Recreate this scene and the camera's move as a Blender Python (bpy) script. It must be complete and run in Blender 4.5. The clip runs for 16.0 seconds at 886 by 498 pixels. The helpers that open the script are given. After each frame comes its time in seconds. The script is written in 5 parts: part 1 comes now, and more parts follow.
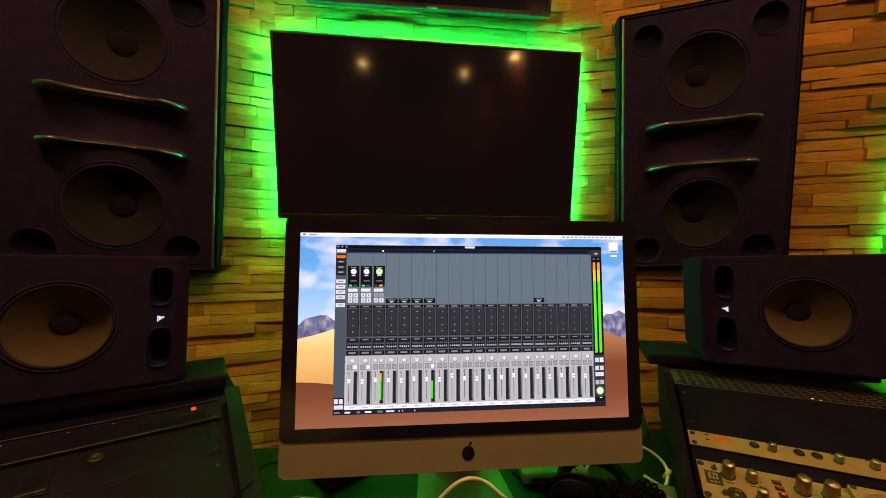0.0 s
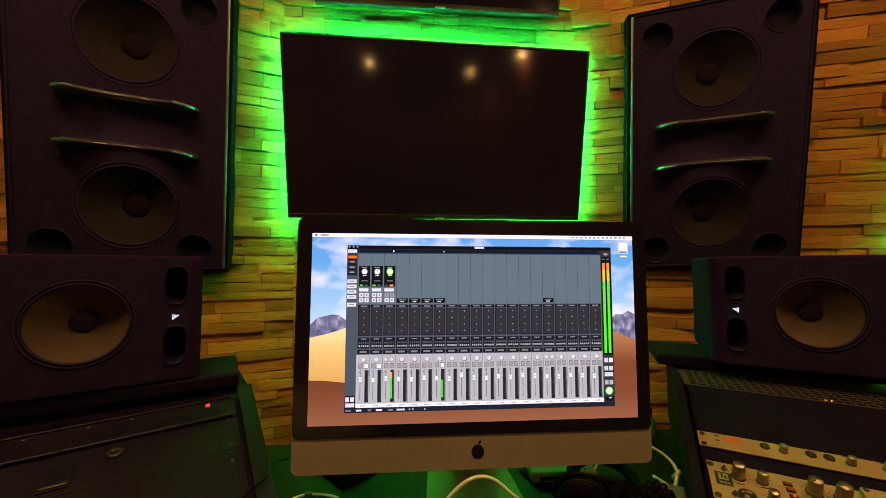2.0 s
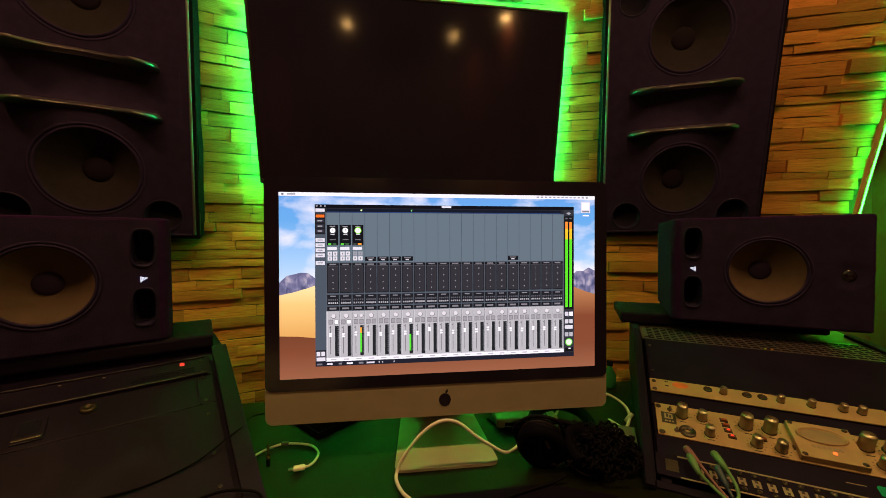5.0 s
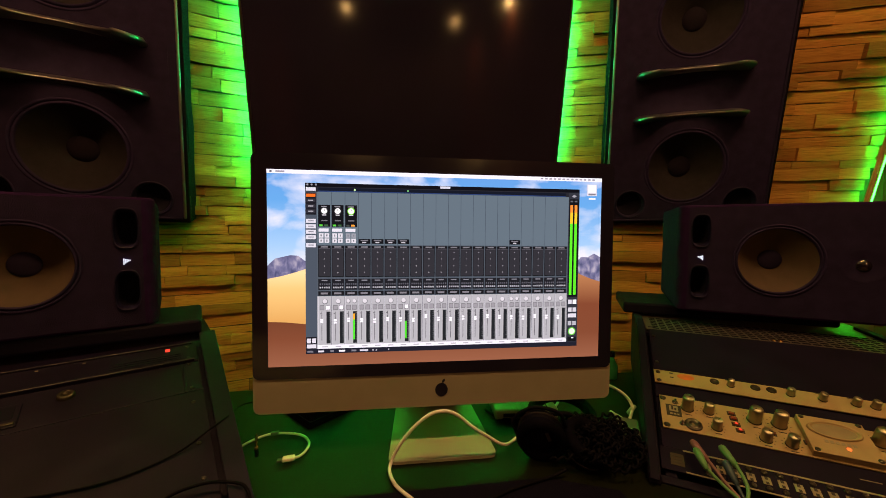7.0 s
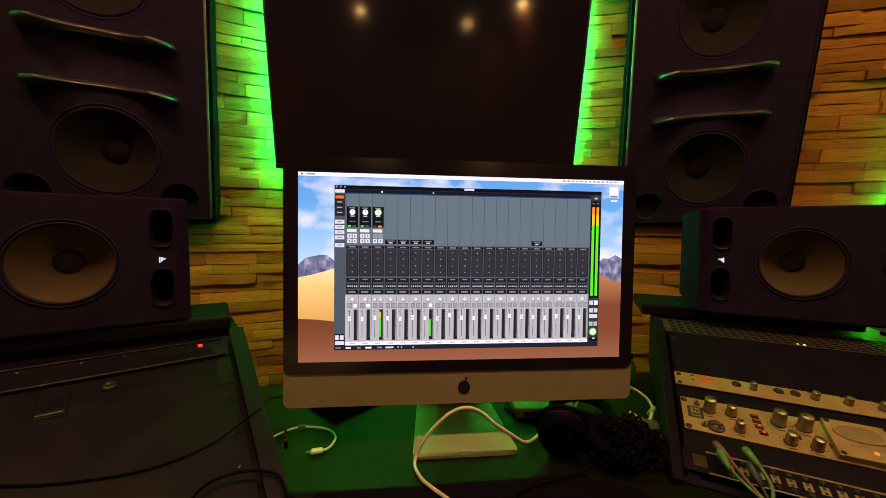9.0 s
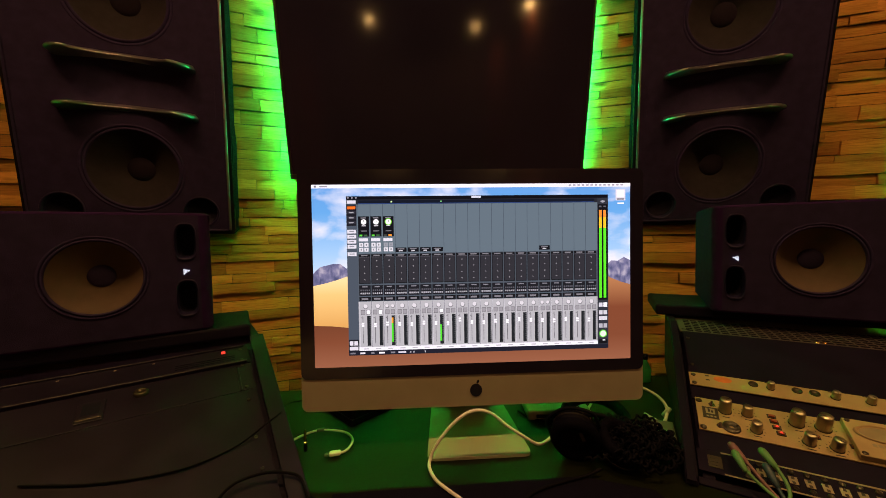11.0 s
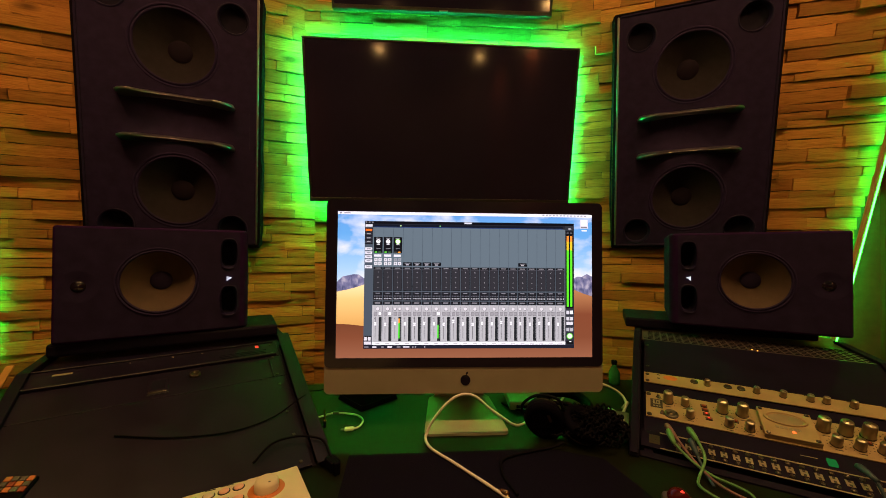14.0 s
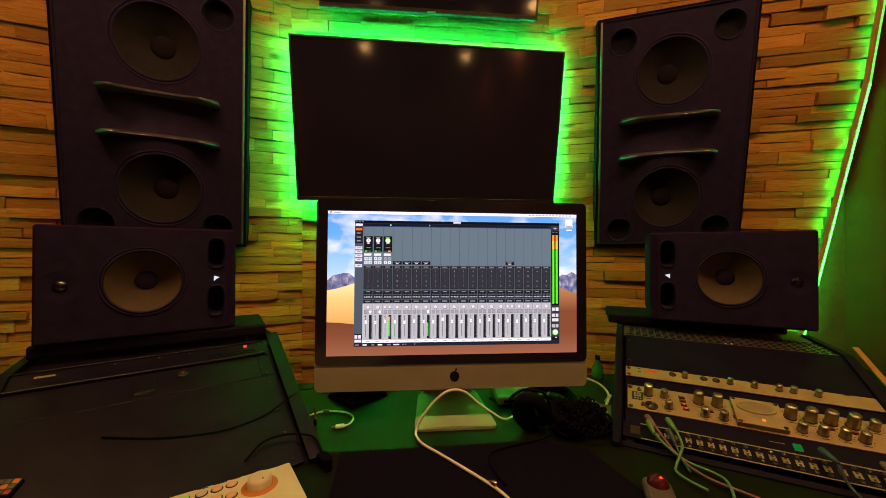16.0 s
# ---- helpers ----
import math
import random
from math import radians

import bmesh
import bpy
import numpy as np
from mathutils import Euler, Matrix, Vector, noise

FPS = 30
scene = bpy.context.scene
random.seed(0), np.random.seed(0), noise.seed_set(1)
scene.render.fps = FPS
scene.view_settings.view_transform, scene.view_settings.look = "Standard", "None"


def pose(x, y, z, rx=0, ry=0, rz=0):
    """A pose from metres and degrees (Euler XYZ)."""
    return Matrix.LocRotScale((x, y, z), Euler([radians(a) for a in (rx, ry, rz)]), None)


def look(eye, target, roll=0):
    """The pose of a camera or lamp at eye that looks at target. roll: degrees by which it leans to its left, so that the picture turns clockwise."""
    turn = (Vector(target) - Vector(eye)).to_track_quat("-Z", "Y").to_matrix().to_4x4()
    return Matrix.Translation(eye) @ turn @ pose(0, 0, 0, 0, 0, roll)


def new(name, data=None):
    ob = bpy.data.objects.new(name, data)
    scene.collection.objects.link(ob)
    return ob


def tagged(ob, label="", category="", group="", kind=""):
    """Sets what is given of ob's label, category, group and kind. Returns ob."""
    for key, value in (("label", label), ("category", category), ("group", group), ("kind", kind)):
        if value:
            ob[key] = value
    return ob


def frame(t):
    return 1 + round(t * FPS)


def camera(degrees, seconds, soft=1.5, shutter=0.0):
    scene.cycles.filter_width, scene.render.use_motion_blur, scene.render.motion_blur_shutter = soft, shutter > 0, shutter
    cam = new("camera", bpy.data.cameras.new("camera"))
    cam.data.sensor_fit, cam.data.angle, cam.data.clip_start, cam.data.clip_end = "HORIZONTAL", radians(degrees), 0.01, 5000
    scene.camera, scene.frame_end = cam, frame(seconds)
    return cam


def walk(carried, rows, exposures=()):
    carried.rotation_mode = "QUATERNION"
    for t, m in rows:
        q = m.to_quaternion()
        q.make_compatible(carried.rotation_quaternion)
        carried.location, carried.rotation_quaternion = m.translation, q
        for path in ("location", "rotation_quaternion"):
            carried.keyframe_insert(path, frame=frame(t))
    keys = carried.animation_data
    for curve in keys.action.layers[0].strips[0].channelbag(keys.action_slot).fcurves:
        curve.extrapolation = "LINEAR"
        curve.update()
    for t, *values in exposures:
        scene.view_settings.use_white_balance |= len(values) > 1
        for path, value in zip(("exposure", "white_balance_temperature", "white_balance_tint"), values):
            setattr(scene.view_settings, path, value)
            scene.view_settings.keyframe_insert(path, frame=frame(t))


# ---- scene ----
cam = camera(102.9, 16.0, 0.9)
PATH = [
    (0, (-0.105, 0.065, 1.187), (0.081, 2.053, 1.295), -0.2),
    (0.5, (-0.106, 0.064, 1.188), (0.091, 2.051, 1.306), 0.4),
    (1, (-0.108, 0.062, 1.187), (0.097, 2.048, 1.303), 0.4),
    (1.5, (-0.112, 0.059, 1.191), (0.057, 2.047, 1.319), 0.2),
    (2, (-0.113, 0.06, 1.19), (0.041, 2.052, 1.29), -0.1),
    (2.5, (-0.113, 0.057, 1.188), (0.039, 2.049, 1.286), -0.2),
    (3, (-0.111, 0.058, 1.192), (0.039, 2.05, 1.297), -0.6),
    (3.5, (-0.115, 0.047, 1.19), (0.05, 2.037, 1.29), -1.3),
    (4, (-0.114, 0.042, 1.188), (0.077, 2.032, 1.255), -0.6),
    (4.5, (-0.103, 0.044, 1.18), (0.105, 2.033, 1.203), -0.7),
    (5, (-0.082, 0.044, 1.163), (0.156, 2.029, 1.111), -0.4),
    (5.2, (-0.078, 0.045, 1.157), (0.165, 2.029, 1.072), 0.6),
    (7.3, (-0.076, 0.085, 1.144), (0.163, 2.068, 1.032), 0.1),
    (7.5, (-0.083, 0.088, 1.14), (0.116, 2.074, 1.017), 0.3),
    (8, (-0.087, 0.078, 1.139), (0.12, 2.063, 1.006), 0.7),
    (8.5, (-0.098, 0.07, 1.136), (0.081, 2.056, 0.976), 0.3),
    (9, (-0.103, 0.065, 1.148), (0.084, 2.054, 1.05), 0.5),
    (11.3, (-0.094, 0.039, 1.156), (0.003, 2.035, 1.08), -1.0),
    (11.5, (-0.099, 0.025, 1.151), (-0.009, 2.022, 1.092), -0.1),
    (12, (-0.095, -0.016, 1.155), (-0.049, 1.983, 1.116), -0.5),
    (12.5, (-0.089, -0.06, 1.158), (-0.036, 1.939, 1.167), 0.2),
    (13, (-0.083, -0.094, 1.157), (-0.009, 1.905, 1.193), 0.1),
    (13.5, (-0.089, -0.116, 1.157), (-0.005, 1.881, 1.209), 0.8),
    (14, (-0.095, -0.119, 1.156), (0.003, 1.879, 1.176), 0.2),
    (14.5, (-0.1, -0.129, 1.161), (-0.024, 1.868, 1.216), -0.7),
    (15, (-0.104, -0.132, 1.161), (-0.006, 1.865, 1.209), -0.5),
    (15.5, (-0.1, -0.133, 1.157), (0.051, 1.861, 1.183), 0.0),
    (16, (-0.103, -0.134, 1.156), (0.072, 1.858, 1.17), 0.1),
]
exposure_rows = [(0.0, 0.06, 6450, 15), (11.0, 0.06, 6450, 15), (12.4, -0.04, 6450, 15), (14.0, 0.14, 6450, 15), (16.0, 0.16, 6450, 15)]
walk(cam, [(t, look(eye, target, roll)) for t, eye, target, roll in PATH], exposure_rows)

# ---- world and lamps ----
world = bpy.data.worlds.new("room_dark")
world.use_nodes = True
world.node_tree.nodes["Background"].inputs[0].default_value = (0.01, 0.008, 0.008, 1)
world.node_tree.nodes["Background"].inputs[1].default_value = 0.05
scene.world = world

CEILING = 2.75
WARM = (1.0, 0.372, 0.14)
SPOTS = [(-0.65, -4.3, 122), (1.24, -4.66, 122), (1.61, -2.75, 98), (-1.05, 0.12, 17), (-0.40, 0.12, 2.0), (0.44, 0.12, 1.8), (1.10, 0.12, 11)]
for sx, sy, watts in SPOTS:
    lamp = bpy.data.lights.new("downlight_lamp", "SPOT")
    lamp.energy, lamp.color, lamp.spot_size, lamp.spot_blend = watts, WARM, radians(68 if sy > 0 else 150), 0.55 if sy > 0 else 0.8
    lamp.shadow_soft_size = 0.08
    ob = new("downlight_lamp", lamp)
    ob.matrix_world = pose(sx, sy, CEILING - 0.02, 51 if sy > 0 else 0)  # the front row is swivelled to the timber wall


# ---- materials ----
def mat(name, col, rough=0.5, metal=0.0, var=0.2, scale=25.0, bump=0.06, fine=220.0, spec=0.5, stretch=(1, 1, 1), rand=0.0, coat=0.0, glossvar=0.12):
    """Painted, moulded or metal surface: broad tone changes, fine grain in the bump and gloss."""
    m = bpy.data.materials.new(name)
    m.use_nodes = True
    nt = m.node_tree
    b = nt.nodes["Principled BSDF"]
    tc = nt.nodes.new("ShaderNodeTexCoord")
    mp = nt.nodes.new("ShaderNodeMapping")
    mp.inputs["Scale"].default_value = stretch
    nt.links.new(tc.outputs["Object"], mp.inputs["Vector"])
    big = nt.nodes.new("ShaderNodeTexNoise")
    big.inputs["Scale"].default_value = scale
    big.inputs["Detail"].default_value = 5
    small = nt.nodes.new("ShaderNodeTexNoise")
    small.inputs["Scale"].default_value = fine
    small.inputs["Detail"].default_value = 3
    for n in (big, small):
        nt.links.new(mp.outputs[0], n.inputs["Vector"])
    ramp = nt.nodes.new("ShaderNodeMapRange")
    ramp.inputs["From Min"].default_value, ramp.inputs["From Max"].default_value = 0.3, 0.7
    ramp.inputs["To Min"].default_value, ramp.inputs["To Max"].default_value = 1 - var, 1 + var
    nt.links.new(big.outputs["Fac"], ramp.inputs["Value"])
    mul = nt.nodes.new("ShaderNodeMix")
    mul.data_type, mul.blend_type = "RGBA", "MULTIPLY"
    mul.inputs["Factor"].default_value = 1
    mul.inputs[6].default_value = (*col, 1)
    nt.links.new(ramp.outputs[0], mul.inputs[7])
    last = mul.outputs[2]
    if rand:
        info = nt.nodes.new("ShaderNodeObjectInfo")
        rr = nt.nodes.new("ShaderNodeMapRange")
        rr.inputs["To Min"].default_value, rr.inputs["To Max"].default_value = 1 - rand, 1 + rand
        nt.links.new(info.outputs["Random"], rr.inputs["Value"])
        m2 = nt.nodes.new("ShaderNodeMix")
        m2.data_type, m2.blend_type = "RGBA", "MULTIPLY"
        m2.inputs["Factor"].default_value = 1
        nt.links.new(last, m2.inputs[6])
        nt.links.new(rr.outputs[0], m2.inputs[7])
        last = m2.outputs[2]
    nt.links.new(last, b.inputs["Base Color"])
    r2 = nt.nodes.new("ShaderNodeMapRange")
    r2.inputs["To Min"].default_value, r2.inputs["To Max"].default_value = max(rough - glossvar, 0.02), min(rough + glossvar, 1)
    nt.links.new(big.outputs["Fac"], r2.inputs["Value"])
    nt.links.new(r2.outputs[0], b.inputs["Roughness"])
    b.inputs["Metallic"].default_value = metal
    b.inputs["Specular IOR Level"].default_value = spec
    b.inputs["Coat Weight"].default_value = coat
    if bump:
        bp = nt.nodes.new("ShaderNodeBump")
        bp.inputs["Strength"].default_value, bp.inputs["Distance"].default_value = bump * 4, 0.001
        nt.links.new(small.outputs["Fac"], bp.inputs["Height"])
        nt.links.new(bp.outputs[0], b.inputs["Normal"])
    return m


def glow(name, col, strength=1.0):
    m = bpy.data.materials.new(name)
    m.use_nodes = True
    nt = m.node_tree
    nt.nodes.remove(nt.nodes["Principled BSDF"])
    e = nt.nodes.new("ShaderNodeEmission")
    e.inputs[0].default_value, e.inputs[1].default_value = (*col, 1), strength
    nt.links.new(e.outputs[0], nt.nodes["Material Output"].inputs[0])
    return m


def plank_material():
    """Split wood: grain along the plank, knots and saw marks, a tone for each piece."""
    m = mat("split_wood", (0.46, 0.29, 0.125), 0.72, 0, 0.38, 5.0, 0.0, 60, 0.25, (1, 1, 1), 0.0)
    nt = m.node_tree
    b = nt.nodes["Principled BSDF"]
    tc = nt.nodes.new("ShaderNodeTexCoord")
    info = nt.nodes.new("ShaderNodeObjectInfo")
    off = nt.nodes.new("ShaderNodeVectorMath")
    off.operation = "ADD"
    scale_off = nt.nodes.new("ShaderNodeMath")
    scale_off.operation = "MULTIPLY"
    scale_off.inputs[1].default_value = 40
    nt.links.new(info.outputs["Random"], scale_off.inputs[0])
    nt.links.new(tc.outputs["Object"], off.inputs[0])
    nt.links.new(scale_off.outputs[0], off.inputs[1])
    mp = nt.nodes.new("ShaderNodeMapping")
    mp.inputs["Scale"].default_value = (4.0, 8, 55)
    nt.links.new(off.outputs[0], mp.inputs["Vector"])
    grain = nt.nodes.new("ShaderNodeTexNoise")
    grain.inputs["Scale"].default_value, grain.inputs["Detail"].default_value, grain.inputs["Distortion"].default_value = 4, 4, 0.9
    nt.links.new(mp.outputs[0], grain.inputs["Vector"])
    ramp = nt.nodes.new("ShaderNodeValToRGB")
    els = ramp.color_ramp.elements
    els[0].position, els[0].color = 0.22, (0.32, 0.138, 0.029, 1)
    els[1].position, els[1].color = 0.78, (0.60, 0.29, 0.073, 1)
    mid = els.new(0.5)
    mid.color = (0.50, 0.228, 0.050, 1)
    nt.links.new(grain.outputs["Fac"], ramp.inputs[0])
    tone = nt.nodes.new("ShaderNodeMapRange")
    tone.inputs["To Min"].default_value, tone.inputs["To Max"].default_value = 0.60, 1.28
    nt.links.new(info.outputs["Random"], tone.inputs["Value"])
    mix = nt.nodes.new("ShaderNodeMix")
    mix.data_type, mix.blend_type = "RGBA", "MULTIPLY"
    mix.inputs["Factor"].default_value = 1
    nt.links.new(ramp.outputs[0], mix.inputs[6])
    nt.links.new(tone.outputs[0], mix.inputs[7])
    knots = nt.nodes.new("ShaderNodeTexVoronoi")
    mk = nt.nodes.new("ShaderNodeMapping")
    mk.inputs["Scale"].default_value = (3, 3, 7)
    nt.links.new(off.outputs[0], mk.inputs["Vector"])
    nt.links.new(mk.outputs[0], knots.inputs["Vector"])
    knots.inputs["Scale"].default_value = 1.0
    kr = nt.nodes.new("ShaderNodeMapRange")
    kr.inputs["From Min"].default_value, kr.inputs["From Max"].default_value = 0.05, 0.13
    kr.inputs["To Min"].default_value, kr.inputs["To Max"].default_value = 0.35, 1
    nt.links.new(knots.outputs["Distance"], kr.inputs["Value"])
    mix2 = nt.nodes.new("ShaderNodeMix")
    mix2.data_type, mix2.blend_type = "RGBA", "MULTIPLY"
    mix2.inputs["Factor"].default_value = 1
    nt.links.new(mix.outputs[2], mix2.inputs[6])
    nt.links.new(kr.outputs[0], mix2.inputs[7])
    nt.links.new(mix2.outputs[2], b.inputs["Base Color"])
    bp = nt.nodes.new("ShaderNodeBump")
    bp.inputs["Strength"].default_value, bp.inputs["Distance"].default_value = 0.8, 0.0028
    nt.links.new(grain.outputs["Fac"], bp.inputs["Height"])
    nt.links.new(bp.outputs[0], b.inputs["Normal"])
    return m


PLANK = plank_material()
BACKING = mat("dark_batten_board", (0.09, 0.06, 0.03), 0.9)
BROWNWALL = mat("dull_brown_wall_paint", (0.100, 0.031, 0.017), 0.85, 0, 0.15, 6, 0.1, 90, 0.2)
BLACKWALL = mat("charcoal_wall_paint", (0.035, 0.028, 0.022), 0.85, 0, 0.15, 6, 0.1, 90)
CEILPAINT = mat("dark_ceiling_paint", (0.10, 0.09, 0.085), 0.9, 0, 0.1, 4, 0.05, 60)
FLOORWOOD = mat("dark_floor_boards", (0.09, 0.055, 0.03), 0.5, 0, 0.3, 8, 0.06, 120, 0.5, (1, 8, 1))
CABINET = mat("black_textured_paint", (0.0250, 0.0085, 0.058), 0.92, 0, 0.2, 30, 0.22, 700, 0.04)
FELT = mat("black_cabinet_carpet", (0.0070, 0.0050, 0.010), 0.95, 0, 0.3, 60, 0.3, 900, 0.06)
VINYL = mat("black_vinyl_baffle", (0.0215, 0.0150, 0.054), 0.75, 0, 0.2, 30, 0.2, 900, 0.08)
CONE_TAN = mat("woven_tan_cone", (0.092, 0.063, 0.048), 0.7, 0, 0.12, 40, 0.25, 1500, 0.25)
CONE_GREY = mat("grey_paper_cone", (0.0220, 0.0190, 0.026), 0.85, 0, 0.15, 40, 0.2, 700, 0.08)
RUBBER = mat("black_rubber", (0.0245, 0.0175, 0.064), 0.8, 0, 0.15, 40, 0.1, 500, 0.07)
CAPDARK = mat("black_dust_cap", (0.0120, 0.0085, 0.018), 0.8, 0, 0.15, 40, 0.1, 500, 0.07)
DUSTCAP = mat("dark_dust_cap", (0.0275, 0.0205, 0.060), 0.85, 0, 0.15, 40, 0.1, 500, 0.07)
HOLE = mat("port_darkness", (0.009, 0.008, 0.020), 0.9, 0, 0.1, 10, 0, 100, 0.1)
LIP = mat("satin_black_horn", (0.0140, 0.0105, 0.036), 0.36, 0, 0.2, 20, 0.0, 400, 1.0, glossvar=0.03)
LIP.node_tree.nodes["Principled BSDF"].inputs["IOR"].default_value = 2.3
DOME = mat("dark_silk_dome", (0.006, 0.005, 0.016), 0.12, 0, 0.1, 40, 0.0, 400, 0.9, glossvar=0.02)
ALU = mat("bead_blasted_aluminium", (0.32, 0.29, 0.235), 0.5, 0.0, 0.05, 20, 0.05, 1800, 0.3)
GLASSBLACK = mat("black_screen_border", (0.014, 0.012, 0.030), 0.15, 0, 0.1, 10, 0, 100, 0.4)
TVGLASS = mat("dark_tv_screen", (0.015, 0.0125, 0.033), 0.085, 0, 0.15, 3, 0.0, 100, 0.5, glossvar=0.01)
TVFRAME = mat("black_tv_frame", (0.012, 0.011, 0.012), 0.35, 0, 0.1, 30, 0.05, 600)
SILVERLOGO = mat("grey_badge", (0.3, 0.3, 0.3), 0.35, 0.8, 0.05)
DESK = mat("black_desk_laminate", (0.0050, 0.0064, 0.0016), 0.55, 0, 0.25, 18, 0.05, 350, 0.18, glossvar=0.03)
MAT = mat("dark_brown_leatherette_mat", (0.0032, 0.0022, 0.010), 0.8, 0, 0.2, 25, 0.25, 500, 0.10)
RACKBLACK = mat("rack_black_enamel", (0.0075, 0.0050, 0.020), 0.5, 0, 0.25, 20, 0.08, 500, 0.08)
# rack enamel again, redder and glossier for the stronger light on the left rack
LEFTLITBLACK = mat("left_lit_black_enamel", (0.0080, 0.0046, 0.020), 0.40, 0, 0.25, 20, 0.04, 500, 0.24)
RIM = mat("black_port_rim", (0.0130, 0.0100, 0.046), 0.5, 0, 0.15, 30, 0.05, 500, 0.16)
RACKSIDE = mat("black_stained_side_board", (0.0052, 0.0033, 0.017), 0.7, 0, 0.25, 20, 0.12, 300, 0.16)
EDGEWOOD = mat("pale_wood_edging", (0.40, 0.20, 0.045), 0.6, 0, 0.25, 14, 0.1, 200, 0.4, (1, 1, 6))
BATTEN = mat("pale_planed_batten", (0.52, 0.34, 0.13), 0.6, 0, 0.2, 14, 0.08, 200, 0.3, (6, 6, 1))
FACEPLATE = mat("champagne_aluminium_faceplate", (0.37, 0.27, 0.145), 0.5, 0.3, 0.12, 30, 0.08, 900)
KNOBMETAL = mat("brushed_metal_knob", (0.42, 0.37, 0.29), 0.36, 1.0, 0.12, 60, 0.06, 900)
KNOBDARK = mat("dark_knob_skirt", (0.05, 0.04, 0.03), 0.4, 0.6, 0.1)
SCREW = mat("dark_screw", (0.10, 0.09, 0.08), 0.3, 0.9, 0.1)
SCREWBRIGHT = mat("bright_screw", (0.6, 0.58, 0.55), 0.25, 1.0, 0.1)
INK = mat("printed_dark_ink", (0.022, 0.017, 0.014), 0.6, 0, 0.1, 20, 0)
INKPALE = mat("printed_pale_ink", (0.26, 0.22, 0.16), 0.6, 0, 0.1, 20, 0)
LABELCARD = mat("pale_label_card", (0.24, 0.20, 0.145), 0.6, 0, 0.25, 30, 0, rand=0.25)
ORANGEPATCH = mat("orange_patch_tone", (0.58, 0.14, 0.03), 0.6, 0, 0.2, 60, 0)
WHITECABLE = mat("white_cable_sleeve", (0.80, 0.76, 0.70), 0.5, 0, 0.08, 40, 0.05, 600)
BLACKCABLE = mat("black_cable_sleeve", (0.003, 0.0026, 0.006), 0.7, 0, 0.1, 40, 0.08, 600, 0.08)
GREENCABLE = mat("green_patch_cable", (0.10, 0.27, 0.09), 0.5, 0, 0.1, 40, 0.08, 600)
MAUVECABLE = mat("mauve_patch_cable", (0.20, 0.10, 0.11), 0.5, 0, 0.1, 40, 0.08, 600)
BLUECABLE = mat("dark_blue_patch_cable", (0.03, 0.06, 0.09), 0.5, 0, 0.1, 40, 0.08, 600)
GOLD = mat("gold_plating", (0.80, 0.55, 0.22), 0.25, 1.0, 0.05)
CREAM = mat("cream_plastic", (0.66, 0.58, 0.43), 0.45, 0, 0.06, 25, 0.05, 700)
PADGREY = mat("translucent_grey_button", (0.62, 0.52, 0.46), 0.4, 0, 0.1, 40, 0.03)
PINK = mat("pink_button", (0.78, 0.42, 0.36), 0.4, 0, 0.1, 40, 0.03)
LIME = mat("lime_button", (0.55, 0.72, 0.16), 0.4, 0, 0.1, 40, 0.03)
ORANGE = mat("orange_ring", (0.55, 0.18, 0.05), 0.45, 0, 0.1, 40, 0.03)
LEATHER = mat("black_ear_pad_leather", (0.0016, 0.0012, 0.005), 0.75, 0, 0.3, 60, 0.3, 350, 0.06)
PADTRIM = mat("dull_black_trim", (0.010, 0.008, 0.012), 0.45, 0, 0.2, 40, 0.1, 500, 0.2)
PLASTIC = mat("black_plastic", (0.0020, 0.0016, 0.006), 0.65, 0, 0.2, 40, 0.1, 500, 0.08)
PERF = mat("dark_vent_metal", (0.075, 0.058, 0.062), 0.42, 0.1, 0.15, 40, 0.05, 500)
# clear glass with the green light on it put into its colour
GREENLITGLASS = mat("green_lit_bottle_glass", (0.03, 0.22, 0.07), 0.1, 0, 0.2, 30, 0.0, 100, 0.7)
REDDOME = mat("red_translucent_dome", (0.07, 0.005, 0.007), 0.15, 0, 0.2, 40, 0.0, 100, 0.6)
GREYPLASTIC = mat("grey_plastic", (0.09, 0.08, 0.075), 0.5, 0, 0.15, 40, 0.08, 500)
GREENLED = glow("green_led_strip", (0.0, 1.0, 0.20), 200)
GREENLED_LOW = glow("dim_green_led_strip", (0.0, 1.0, 0.08), 300)
TUBELED = glow("green_led_tube", (0.003, 1.0, 0.020), 28)
TAPELED = glow("green_led_tape", (0.0, 1.0, 0.10), 36)
REDLED = glow("red_led", (1.0, 0.06, 0.03), 1.2)
AMBERDIM = mat("dim_amber_button", (0.25, 0.05, 0.02), 0.4)
ORANGELED = glow("orange_led", (1.0, 0.17, 0.03), 1.5)
GREENBTN = glow("green_led_button", (0.02, 0.30, 0.05), 0.4)
WHITEMARK = glow("lit_white_badge", (0.85, 0.88, 1.0), 0.9)
LAMPGLOW = glow("warm_lamp_face", (1.0, 0.55, 0.17), 650)


# ---- building helpers ----
def part(name, bm, material, parent=None, label="", m=None, smooth=False):
    me = bpy.data.meshes.new(name)
    bm.normal_update()
    bm.to_mesh(me)
    bm.free()
    if smooth:
        me.polygons.foreach_set("use_smooth", [True] * len(me.polygons))
    me.materials.append(material)
    ob = new(name, me)
    if parent is not None:
        ob.parent = parent
    if m is not None:
        ob.matrix_local = m
    if label:
        ob["label"] = label
    return ob


def thing(name, label, category, m=None, group="", kind=""):
    ob = new(name)
    ob.empty_display_size = 0.05
    if m is not None:
        ob.matrix_world = m
    return tagged(ob, label, category, group, kind)


